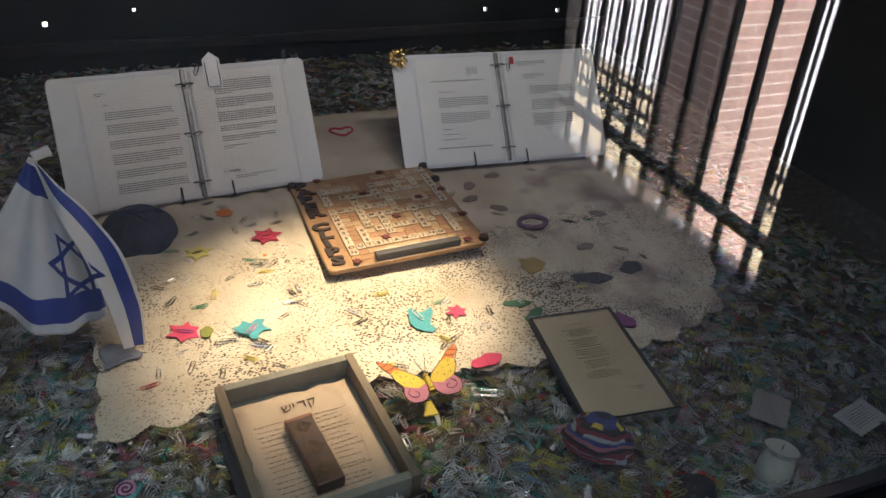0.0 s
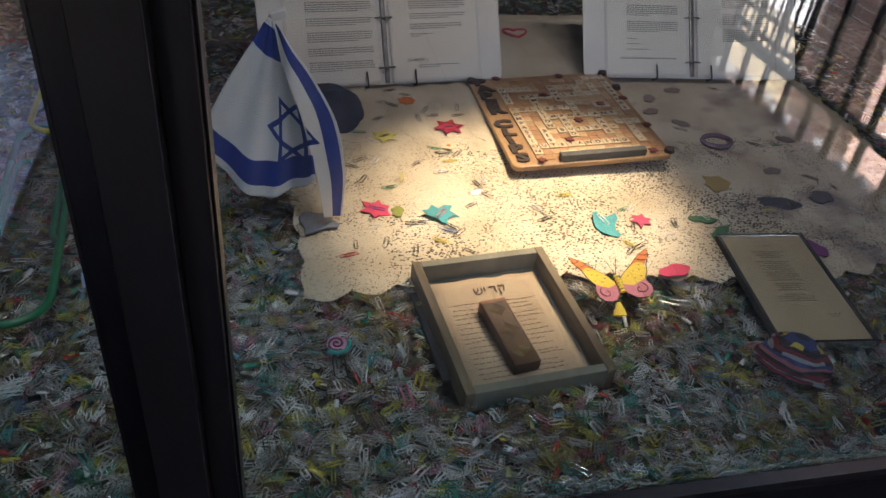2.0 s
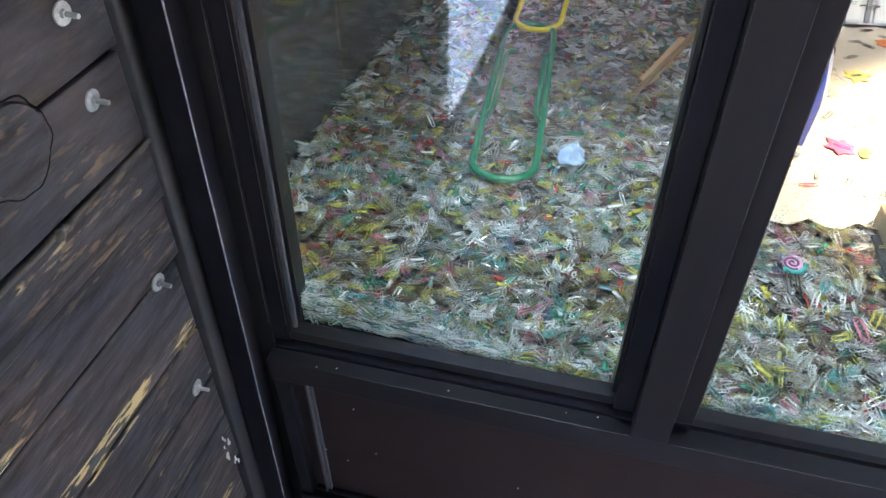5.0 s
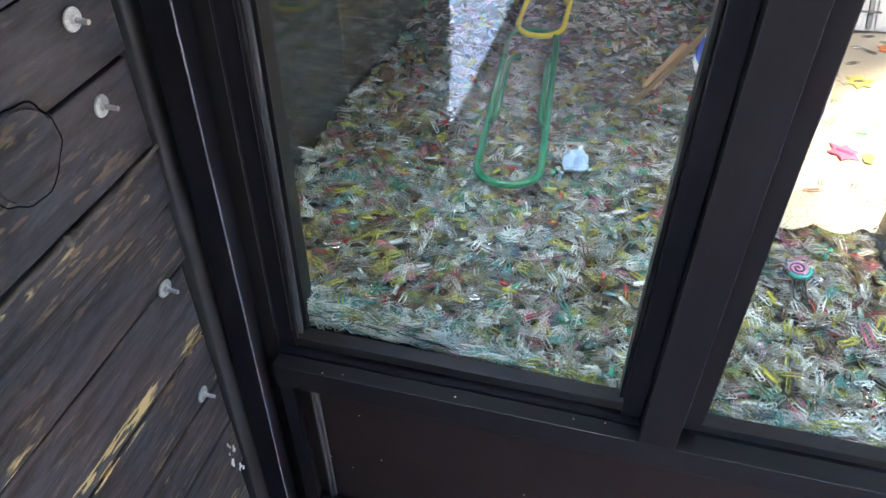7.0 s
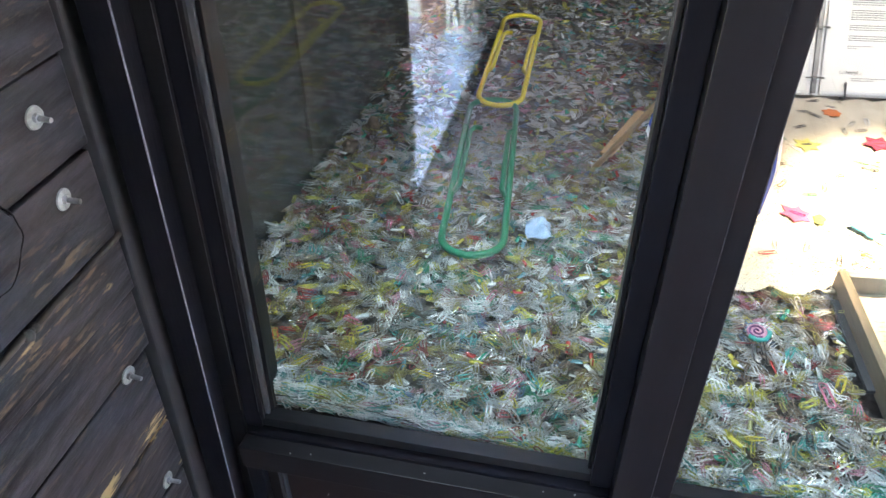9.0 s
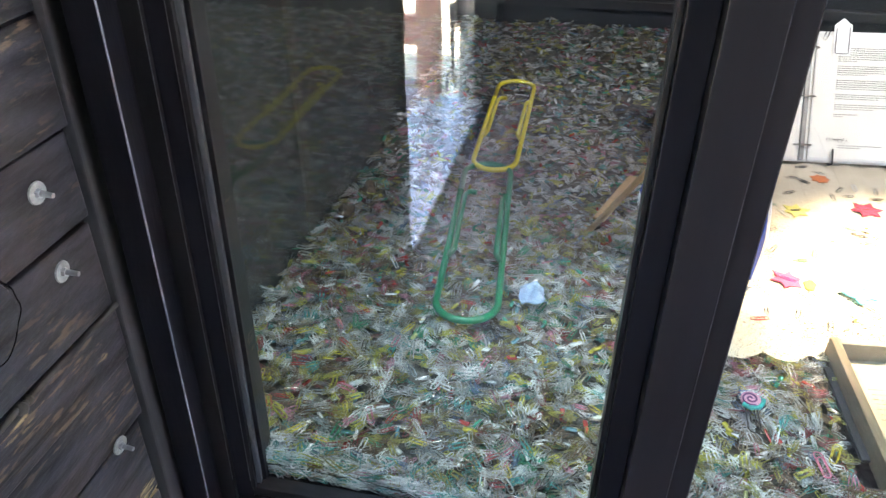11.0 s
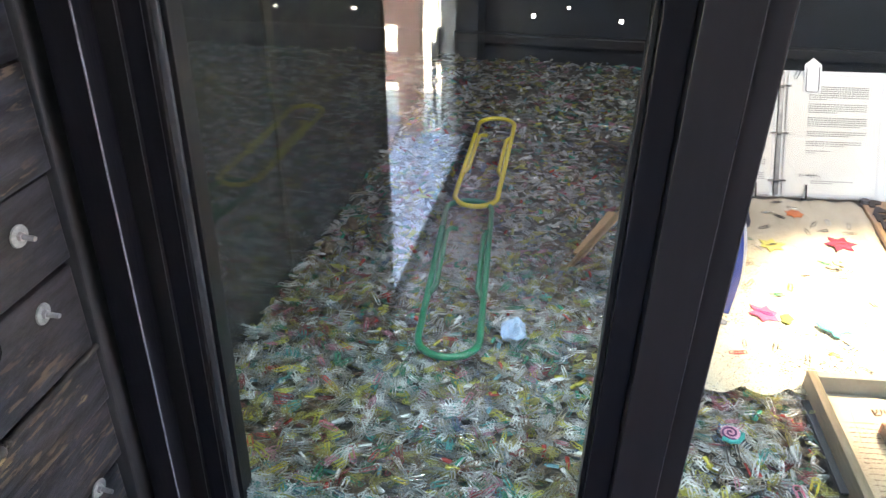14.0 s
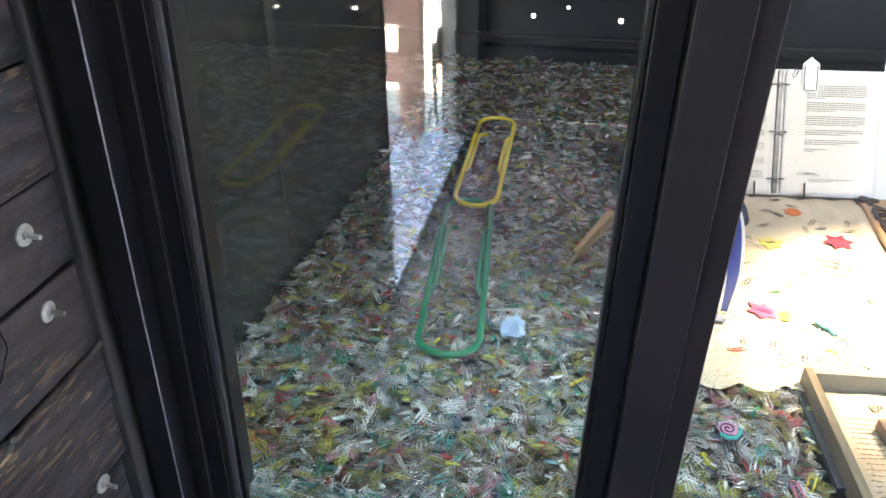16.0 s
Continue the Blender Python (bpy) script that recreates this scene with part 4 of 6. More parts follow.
def paper_clip(x, y, z, turn, key, scale=1.0, tx=0.0, ty=0.0, group="loose paper clips on the bed", where="lying on the bed of clips"):
    ob = tagged(new("paper_clip", clip_meshes[key]), f"{key} wire paper clip {where}", "paper clip", group)
    ob.matrix_world = pose(x, y, z, tx, ty, turn) @ Matrix.Scale(scale, 4)
    return ob


for k in range(300):
    while True:
        x, y = rng.uniform(XL + 0.0, 0.95), rng.uniform(0.59, 1.25)
        if not on_cloth(x, y) and not (-0.06 < x < 0.24 and 0.72 < y < 1.07) and not (0.5 < x < 0.75 and 0.7 < y < 1.1):
            break
    paper_clip(x, y, bed_z(x, y) + 0.017, rng.uniform(0, 360), rng.choice(("white", "silver", "white", "silver", "yellow", "white", "red", "green", "pink", "silver")), rng.choice((0.7, 0.8, 0.8, 0.95)), rng.gauss(0, 8), rng.gauss(0, 8))
for x, y, a, key, sc in ((-0.098, 0.775, 100, "pink", 1.5), (-0.076, 0.80, 70, "yellow", 1.3), (0.40, 0.93, -20, "silver", 1.9), (0.63, 0.70, 20, "silver", 1.9), (0.62, 0.66, 22, "silver", 1.9), (-0.30, 1.10, 110, "yellow", 1.3)):
    paper_clip(x, y, bed_z(x, y) + 0.02, a, key, sc)

# ---- lace tablecloth ----
def lace_front(x):
    return 1.0 + 0.03 * math.sin(x * 5 + 1.2) - 0.02 * abs(math.sin((x + 0.23) * 41)) + (0.05 * (x - 0.8) / 0.2 if x > 0.8 else 0)


def lace_left(y):
    return -0.232 - 0.008 * abs(math.sin(y * 40)) + 0.01 * noise.noise((0, y * 5, 0))


def cloth_fold(x, y):
    """Soft radiating folds behind, small crinkles in front."""
    b = max(0.0, min(1.0, (y - 1.38) / 0.2)) * max(0.0, min(1.0, (0.3 - x) / 0.15))
    return 0.004 * b * math.sin(x * 75 + 3 * noise.noise((x * 6, y * 3, 1))) + 0.0035 * noise.noise((x * 14, y * 14, 5)) + 0.0014 * noise.noise((x * 50, y * 50, 7))


bm = bmesh.new()
NU, NV = 230, 210
grid = []
for j in range(NV + 1):
    row = []
    for i in range(NU + 1):
        u, v = i / NU, j / NV
        yy = 1.0 + v * 1.18
        xl = lace_left(yy)
        xr = 0.985 + 0.13 * max(0.0, min(1.0, (yy - 1.02) / 0.15)) + 0.02 * noise.noise((3, yy * 6, 0)) - 0.012 * abs(math.sin(yy * 40))
        x = xl + (xr - xl) * u
        y = lace_front(x) + v * (2.18 - lace_front(x))
        edge = min(1.0, v * 14, u * 20)
        bx_, by_ = (x - 0.085) * 0.9945 + (y - 0.903) * 0.1045, (y - 0.903) * 0.9945 - (x - 0.085) * 0.1045
        under = 0.030 if abs(bx_) < 0.119 and abs(by_) < 0.147 else 0.0
        row.append(bm.verts.new((x, y, cloth_z(x, y) + cloth_fold(x, y) - 0.003 * (1 - edge) + 0.003 - under)))
    grid.append(row)
for j in range(NV):
    for i in range(NU):
        bm.faces.new((grid[j][i], grid[j][i + 1], grid[j + 1][i + 1], grid[j + 1][i]))
tagged(part("lace_tablecloth", bm, LACE, smooth=True), "cream lace tablecloth with scalloped edge over the clips", "tablecloth")


def cz(x, y):
    return cloth_z(x, y) + cloth_fold(x, y) + 0.0045


# ---- writing ----
GLYPHS = {}


def text_mesh(body, size, material, depth=0.0003, swell=0.0):
    key = (body, size, material.name)
    if key not in GLYPHS:
        cu = bpy.data.curves.new("lettering", "FONT")
        cu.body, cu.size, cu.extrude, cu.align_x, cu.align_y = body, size, depth, "CENTER", "CENTER"
        cu.resolution_u, cu.offset = 2, swell
        ob = new("lettering", cu)
        dg = bpy.context.evaluated_depsgraph_get()
        me = bpy.data.meshes.new_from_object(ob.evaluated_get(dg))
        bpy.data.objects.remove(ob)
        bpy.data.curves.remove(cu)
        me.materials.clear()
        me.materials.append(material)
        GLYPHS[key] = me
    return GLYPHS[key]


def lettering(name, body, size, material, parent, m, depth=0.0003, swell=0.0):
    ob = new(name, text_mesh(body, size, material, depth, swell))
    ob.parent, ob.matrix_local = parent, m
    return ob


def line_bars(rows, height, seed, upright=True, lift=0.0004, short=0.006, longest=0.02, sway=0.0, gap=0.0022):
    """Rows of (x0, x1, y) as broken bars of writing, in a page's own plane."""
    r, bm = random.Random(seed), bmesh.new()
    for x0, x1, y in rows:
        x = x0
        while x < x1 - 0.002:
            e = min(x1, x + r.uniform(short, longest))
            y += r.uniform(-sway, sway) * 0.5
            if upright:
                box(x, e, -lift - 0.0001, -0.0001, y - height / 2, y + height / 2, bm=bm)
            else:
                box(x, e, y - height / 2, y + height / 2, 0.0001, lift + 0.0001, bm=bm)
            x = e + gap
    return bm


def wave(x0, x1, z, amp, n, y=-0.0006, r=0.0008):
    return tube([(x0 + (x1 - x0) * k / n, y, z + (amp if k % 2 else -amp)) for k in range(n + 1)], r, 4)


def squiggle(x0, x1, z, seed, y=-0.0006):
    r = random.Random(seed)
    return tube([(x0 + (x1 - x0) * k / 22 + 0.003 * math.sin(k * 2.3), y, z + 0.009 * math.sin(k * 1.9) * r.uniform(0.25, 1)) for k in range(23)], 0.0005, 4)


# ---- binders ----
def ring_binder(label, m, seed, paras_l, paras_r, extra):
    """An open white ring binder leaning back, with printed pages in clear sleeves."""
    b = thing("ring_binder", label, "binder", m, "ring binders")
    H, W = 0.297, 0.268
    for s, nm in ((-1, "cover"), (1, "cover")):
        x0, x1 = sorted((s * 0.017, s * (0.017 + W)))
        bm = box(x0, x1, 0.006, 0.0095, 0, H)
        far = s * (0.017 + W)
        bmesh.ops.bevel(bm, geom=[e for e in bm.edges if abs(e.verts[0].co.y - e.verts[1].co.y) > 0.003 and abs(e.verts[0].co.x - far) < 0.001], offset=0.014, segments=6, affect="EDGES", profile=0.5)
        bmesh.ops.bevel(bm, geom=[e for e in bm.edges if abs(e.verts[0].co.y - e.verts[1].co.y) < 0.0005], offset=0.0012, segments=2, affect="EDGES", profile=0.5)
        part(nm, bm, WHITE_CARD, b)
    part("spine", box(-0.017, 0.017, 0.008, 0.011, 0, H, 0.001), WHITE_CARD, b)
    part("ring_plate", box(-0.0055, 0.0055, 0.001, 0.008, 0.004, H - 0.004, 0.002), RINGS, b, "steel ring mechanism plate")
    for z in (0.038, H / 2, H - 0.038):
        part("ring", tube([(0.02 * math.cos(a), 0.003 - 0.011 * math.sin(a), z) for a in (math.pi * k / 10 for k in range(11))], 0.0021, 8), RINGS, b)
    for s, paras in ((-1, paras_l), (1, paras_r)):
        x0, x1 = sorted((s * 0.013, s * 0.228))
        for k in range(3):
            part("sleeve", box(x0 - 0.001 * k * (s < 0), x1 + 0.002 * k * (s > 0), 0.0008 + 0.0016 * k, 0.0016 + 0.0016 * k, 0.004, H - 0.008), SLEEVE, b)
        part("page", box(x0 + 0.004, x1 - 0.004, 0.0002, 0.0008, 0.010, H - 0.014), PAPER, b)
        rows = []
        for xa, xb, z, cnt in paras:
            r = random.Random(seed + int(z * 1000))
            for c in range(cnt):
                rows.append((x0 + 0.004 + xa, x0 + 0.004 + (xb if c < cnt - 1 else xa + (xb - xa) * r.uniform(0.3, 0.9)), H - 0.012 - z - 0.0048 * c))
        part("printed_lines", line_bars(rows, 0.0017, seed, short=0.003, longest=0.011), GREY_INK, b, "rows of small grey print")
    extra(b, H)
    return b


def extra_a(b, H):
    part("signature", squiggle(0.05, 0.10, 0.052, 3), INK, b, "looping black ink signature")
    tag = bmesh.new()
    front = [tag.verts.new(q) for q in ((0.047, -0.004, H - 0.055), (0.086, -0.004, H - 0.055), (0.086, -0.004, H + 0.012), (0.066, -0.004, H + 0.028), (0.047, -0.004, H + 0.012))]
    bmesh.ops.extrude_face_region(tag, geom=[tag.faces.new(front)])
    for v in tag.verts:
        if v not in front:
            v.co.y = -0.0025
    t = tagged(part("giant_paper_clip", tag, TAG_WHITE), "large white plastic paper clip on the binder page", "paper clip")
    t.matrix_world = b.matrix_world
    part("wire_loop", tube([(0.052, -0.005, H + 0.006), (0.052, -0.005, H - 0.048), (0.056, -0.005, H - 0.051), (0.077, -0.005, H - 0.051), (0.081, -0.005, H - 0.048), (0.081, -0.005, H + 0.008)], 0.0011, 5), GREY_INK, t)
    c = paper_clip(0, 0, 0, 0, "black", 1.15, where="hooked over the binder page")
    c.matrix_world = b.matrix_world @ pose(0.033, -0.003, H - 0.006, 90, -70, 0)
    c = paper_clip(0, 0, 0, 0, "silver", 0.9, where="hooked over the binder page")
    c.matrix_world = b.matrix_world @ pose(0.238, -0.002, H + 0.003, 90, -88, 0)


def extra_b(b, H):
    part("wavy_rule", wave(-0.19, -0.045, H - 0.075, 0.0016, 34), INK, b)
    part("wavy_rule", wave(-0.19, -0.045, 0.047, 0.0016, 34), INK, b)
    part("letterhead_mark", box(0.035, 0.047, -0.001, -0.0002, H - 0.038, H - 0.018), mat("red_ink", (0.5, 0.05, 0.04)), b, "small red letterhead mark")
    o = thing("gold_ornament", "shiny gold flower ornament clipped on the binder corner", "ornament", b.matrix_world @ pose(-0.275, -0.012, H - 0.012))
    r = random.Random(8)
    for k in range(16):
        bm = bmesh.new()
        bmesh.ops.create_uvsphere(bm, u_segments=10, v_segments=6, radius=1)
        a = 2 * math.pi * k / 15
        d = 0.0 if k == 15 else r.uniform(0.012, 0.024)
        bmesh.ops.transform(bm, matrix=pose(d * math.cos(a), r.uniform(-0.008, 0.002), d * math.sin(a), r.uniform(-50, 50), math.degrees(-a), 0) @ Matrix.Diagonal((0.009, 0.003, 0.005, 1)), verts=bm.verts)
        part("petal", bm, GOLD, o, smooth=True)
    c = paper_clip(0, 0, 0, 0, "black", 1.0, where="hooked over the binder page")
    c.matrix_world = b.matrix_world @ pose(0.028, -0.003, H - 0.04, 90, 88, 0)


PA = ((0.03, 0.055, 0.030, 2), (0.045, 0.07, 0.055, 1), (0.045, 0.19, 0.072, 4), (0.045, 0.195, 0.100, 5), (0.045, 0.195, 0.135, 4), (0.045, 0.195, 0.165, 5), (0.045, 0.195, 0.200, 4), (0.045, 0.195, 0.230, 5))
PA2 = ((0.045, 0.18, 0.026, 7), (0.045, 0.18, 0.066, 5), (0.045, 0.18, 0.098, 5), (0.045, 0.18, 0.130, 3), (0.045, 0.17, 0.153, 3), (0.045, 0.10, 0.175, 2), (0.05, 0.08, 0.232, 1), (0.06, 0.16, 0.245, 2))
PB = ((0.135, 0.165, 0.030, 5), (0.05, 0.12, 0.092, 1), (0.05, 0.185, 0.108, 6), (0.05, 0.185, 0.148, 6), (0.05, 0.1, 0.190, 1), (0.05, 0.13, 0.203, 1), (0.05, 0.13, 0.216, 1))
PB2 = ((0.035, 0.12, 0.020, 3), (0.05, 0.11, 0.055, 3), (0.065, 0.19, 0.088, 5), (0.065, 0.19, 0.125, 6), (0.065, 0.19, 0.163, 7))
bind_a = ring_binder("open white ring binder with typed letters, leaning back", pose(0.004, 1.698, 0.622, -29, 0, 5) @ Matrix.Diagonal((1.015, 1, 1.03, 1)), 5, PA, PA2, extra_a)
bind_b = ring_binder("open white ring binder with typed letters and gold ornament", pose(0.787, 1.69, 0.630, -37, 0, -4) @ Matrix.Diagonal((1.01, 1, 1.025, 1)), 9, PB, PB2, extra_b)
for b, xs in ((bind_a, (-0.05, 0.065)), (bind_b, (-0.10, 0.045))):
    st = thing("book_stand", "black wire book stand under an open binder", "stand", b.matrix_world.copy(), "book stands")
    for x in xs:
        part("prong", tube([(x, 0.016, -0.004), (x, -0.010, -0.004), (x, -0.012, 0.004), (x, -0.009, 0.030)], 0.0022, 6), INK, st)
    part("back_wire", tube([(xs[0], 0.016, -0.004), (xs[0], 0.018, 0.2), (xs[1], 0.018, 0.2), (xs[1], 0.016, -0.004)], 0.0022, 6), INK, st)

# ---- word board ----
board = thing("word_board", "wooden letter-tile crossword board with a burnt edge", "board", pose(0.383, 1.522, 0.624, 0.6, -2.2, 1.0))
bm = box(-0.178, 0.178, -0.203, 0.203, -0.012, 0)
bmesh.ops.bevel(bm, geom=[e for e in bm.edges if abs(e.verts[0].co.z - e.verts[1].co.z) > 0.005], offset=0.016, segments=5, affect="EDGES", profile=0.5)
bmesh.ops.bevel(bm, geom=[e for e in bm.edges if abs(e.verts[0].co.z - e.verts[1].co.z) < 0.001], offset=0.003, segments=2, affect="EDGES", profile=0.5)
part("base", bm, BOARD_TAN, board)
for k, ch in enumerate("PAPER CLIPS"):
    if ch != " ":
        lettering("big_letter", ch, 0.044, BURNT, board, pose(-0.153 + 0.003 * math.sin(k * 2.1), 0.180 - 0.0362 * k + (0.009 if k > 5 else 0), 0.002, 0, 0, 6 * math.sin(k * 1.7)) @ Matrix.Diagonal((1.3, 1.0, 1, 1)), 0.0018, 0.0024)
CELL, NX, NY = 0.0203, 14, 18
bx, by = -0.122, -0.186
words = (("COMPASSION", 0, 10, "D"), ("OUTSTANDING", 0, 2, "A"), ("COLLECT", 0, 10, "A"), ("MILLION", 3, 12, "D"), ("IMPORTANT", 3, 8, "A"), ("PROUD", 5, 8, "D"), ("BEST", 2, 5, "D"), ("BUTTER", 4, 5, "A"), ("AWARE", 9, 8, "D"),
         ("EXAMPLE", 2, 13, "A"), ("HOPE", 6, 15, "D"), ("UNIT", 0, 15, "D"), ("TOLERANCE", 13, 17, "D"))
cells = {}
for w, c, r, way in words:
    for k, ch in enumerate(w):
        q = (c + (k if way == "A" else 0), r - (k if way == "D" else 0))
        if 0 <= q[0] < NX and 0 <= q[1] < NY:
            cells.setdefault(q, ch)
BLANKS = {(1, 15), (2, 15), (3, 15), (7, 15), (8, 15), (9, 15), (10, 16), (11, 17), (12, 17), (9, 14), (9, 13), (10, 13), (11, 13), (11, 14), (11, 15), (7, 11), (7, 10), (7, 9), (8, 11), (10, 10), (11, 10), (10, 5), (11, 6), (12, 6), (13, 6), (12, 5), (12, 4), (12, 3), (12, 2)}
bar_me = mesh_of(box(-0.004, 0.004, -0.001, 0.001, 0, 0.0002), "letter", BURNT)
tile_me = mesh_of(box(-0.0096, 0.0096, -0.0096, 0.0096, 0, 0.0042, 0.0009), "letter_tile", TILE)
flat_me = mesh_of(box(-0.0096, 0.0096, -0.0096, 0.0096, 0, 0.0015, 0.0005), "square", SQUARE)
for i in range(NX):
    for j in range(NY):
        if j == 0 and 2 <= i <= 11:
            continue
        ch = cells.get((i, j), " " if (i, j) in BLANKS else None)
        ob = new("letter_tile" if ch else "square", tile_me if ch else flat_me)
        ob.parent = board
        ob.matrix_local = pose(bx + CELL * (i + 0.5), by + CELL * (j + 0.5), 0.0004, 0, 0, rng.uniform(-2, 2))
        if ch == " ":
            bar = new("letter", bar_me)
            bar.parent, bar.matrix_local = ob, pose(0, 0, 0.0043, 0, 0, rng.choice((0, 90, 45)))
        elif ch:
            lettering("letter", ch, 0.0165, BURNT, ob, pose(0, 0, 0.0043), 0.0002, 0.0004)
part("tile_rack", box(-0.075, 0.115, -0.199, -0.182, 0, 0.016, 0.002), mat("dark_grey_rack", (0.085, 0.085, 0.08), (0.05, 0.05, 0.048), 0.55, scale=20), board, "grey tile rack along the edge")
for k in range(9):
    ob = new("letter_tile", tile_me)
    ob.parent, ob.matrix_local = board, pose(-0.064 + 0.0205 * k, -0.181, 0.006, 35, 0, 0)
for x, y in ((-0.115, -0.192), (0.135, -0.188), (0.168, -0.08), (0.165, 0.05), (-0.03, -0.12), (-0.11, 0.19), (0.05, 0.185), (0.1, 0.03), (-0.02, 0.09), (0.02, -0.04)):
    bm = bmesh.new()
    pts = [bm.verts.new(((0.011 if k % 2 else 0.006) * math.cos(math.pi * k / 6), (0.011 if k % 2 else 0.006) * math.sin(math.pi * k / 6), 0)) for k in range(12)]
    bmesh.ops.extrude_face_region(bm, geom=[bm.faces.new(pts)])
    for v in bm.verts:
        if v not in pts:
            v.co.z = 0.003
    ob = part("red_flower", bm, DARK_RED, board, "small dark red flower")
    ob.matrix_local = pose(x, y, 0.0045)
for x, y in ((0.172, -0.19), (0.172, 0.11), (0.168, 0.19), (-0.172, 0.19)):
    part("stud", cyl(0.012, 0.010, 0, 0.008, 14, x, y), BURNT, board)

# ---- flag ----
FL = ((-0.265, 0.968), (-0.292, 0.924), (-0.331, 0.865), (-0.372, 0.792), (-0.386, 0.740))
FR = ((-0.256, 0.962), (-0.244, 0.888), (-0.226, 0.822), (-0.204, 0.738), (-0.200, 0.684))
FE = ((-0.251, 0.966), (-0.221, 0.910), (-0.166, 0.806), (-0.146, 0.690), (-0.152, 0.588))
FD = ((-0.256, 0.962), (-0.244, 0.888), (-0.226, 0.829), (-0.200, 0.706), (-0.186, 0.606))


def along(curve, v):
    f = max(0.0, min(0.9999, v)) * (len(curve) - 1)
    i = int(f)
    t = f - i
    p = [Vector(curve[max(0, min(len(curve) - 1, i + d))]) for d in (-1, 0, 1, 2)]
    return 0.5 * (2 * p[1] + (p[2] - p[0]) * t + (2 * p[0] - 5 * p[1] + 4 * p[2] - p[3]) * t * t + (3 * p[1] - p[0] - 3 * p[2] + p[3]) * t ** 3)


def flag_main(u, v):
    q = along(FL, v).lerp(along(FR, v), u)
    q.y -= 0.085 * v ** 1.6 * max(0.0, math.sin(math.pi * min(1, u * 1.02))) ** 0.8
    fold = 0.012 * v * math.sin(u * 9 + 1.0) + 0.006 * v * math.sin(u * 21 + v * 4)
    return Vector((q.x, 1.215 + 0.03 * math.sin(math.pi * u) * v + fold - 0.02 * v * u, q.y))


def flag_flap(u, v):
    q = along(FD, v).lerp(along(FE, v), u)
    return Vector((q.x, 1.19 + 0.02 * u * v + 0.004 * math.sin(v * 11 + u * 4), q.y + 0.002 * math.sin(v * 25)))


flag = thing("flag", "small blue and white cloth flag with a star", "flag")


def cloth_patch(name, fn, nu, nv, colours, by_u):
    bm = bmesh.new()
    g = [[bm.verts.new(fn(i / nu, j / nv)) for i in range(nu + 1)] for j in range(nv + 1)]
    for j in range(nv):
        for i in range(nu):
            f = bm.faces.new((g[j][i], g[j][i + 1], g[j + 1][i + 1], g[j + 1][i]))
            t = ((i + 0.5) / nu) if by_u else ((j + 0.5) / nv)
            f.material_index = 1 if any(a < t < b for a, b in colours) else 0
    ob = part(name, bm, FLAG_WHITE, flag, smooth=True)
    ob.data.materials.append(FLAG_BLUE)
    so = ob.modifiers.new("thickness", "SOLIDIFY")
    so.thickness = 0.0008
    return ob


cloth_patch("cloth", flag_main, 40, 60, ((0.07, 0.24), (0.76, 0.92)), False)
cloth_patch("hanging_fold", flag_flap, 30, 60, ((0.45, 0.9),), True)
for flip in (0, 1):
    bm = bmesh.new()
    tri_o = [(0.84 + 0.30 * math.sin(2 * math.pi * k / 3 + flip * math.pi + 0.35), 0.63 + 0.20 * math.cos(2 * math.pi * k / 3 + flip * math.pi + 0.35)) for k in range(3)]
    loop = []
    for k in range(3):
        a, b = tri_o[k], tri_o[(k + 1) % 3]
        for i in range(8):
            t = i / 8
            c = (a[0] + (b[0] - a[0]) * t, a[1] + (b[1] - a[1]) * t)
            loop.append(c)
    cx, cy = 0.84, 0.63
    vo = [bm.verts.new(flag_main(u, v) + Vector((0, -0.0022, 0))) for u, v in loop]
    vi = [bm.verts.new(flag_main(cx + (u - cx) * 0.75, cy + (v - cy) * 0.75) + Vector((0, -0.0022, 0))) for u, v in loop]
    for i in range(len(loop)):
        k = (i + 1) % len(loop)
        bm.faces.new((vo[i], vo[k], vi[k], vi[i]))
    ob = part("star_triangle", bm, FLAG_BLUE, flag)
    so = ob.modifiers.new("thickness", "SOLIDIFY")
    so.thickness = 0.0006
part("stick", tube([(-0.475, 1.375, 0.553), (-0.36, 1.315, 0.76), (-0.257, 1.232, 0.962)], 0.0065, 8), STICK, flag, "pale wooden flag stick")
bm = box(-0.004, 0.024, -0.004, 0.004, -0.009, 0.007, 0.003)
bmesh.ops.transform(bm, matrix=pose(-0.258, 1.222, 0.966, 8, -14, 12), verts=bm.verts)
part("knot", bm, FLAG_WHITE, flag, "white cloth knot at the tip", smooth=True)
tagged(part("wood_slat", box(-0.09, 0.09, -0.0135, 0.0135, -0.004, 0.004, 0.002), SLAT_WOOD), "pale wooden slat resting on the clips", "slat").matrix_world = pose(-0.415, 1.475, 0.596, 0, -9, 66)

# ---- skullcaps ----
def dome(r, h, rings, segs, wob=0.0, seed=0):
    bm = bmesh.new()
    top = bm.verts.new((0, 0, h))
    prev = None
    for i in range(1, rings + 1):
        a = math.pi / 2 * i / rings
        ring = []
        for k in range(segs):
            q = 2 * math.pi * k / segs
            w = 1 + wob * noise.noise((2 * math.cos(q), 2 * math.sin(q), i * 0.3 + seed))
            ring.append(bm.verts.new((r * math.sin(a) * math.cos(q) * w, r * math.sin(a) * math.sin(q) * w, h * math.cos(a) * (1 - 0.03 * (k % (segs // 6) == 0)))))
        for k in range(segs):
            n = (k + 1) % segs
            if prev is None:
                bm.faces.new((top, ring[k], ring[n]))
            else:
                bm.faces.new((prev[k], ring[k], ring[n], prev[n]))
        prev = ring
    return bm


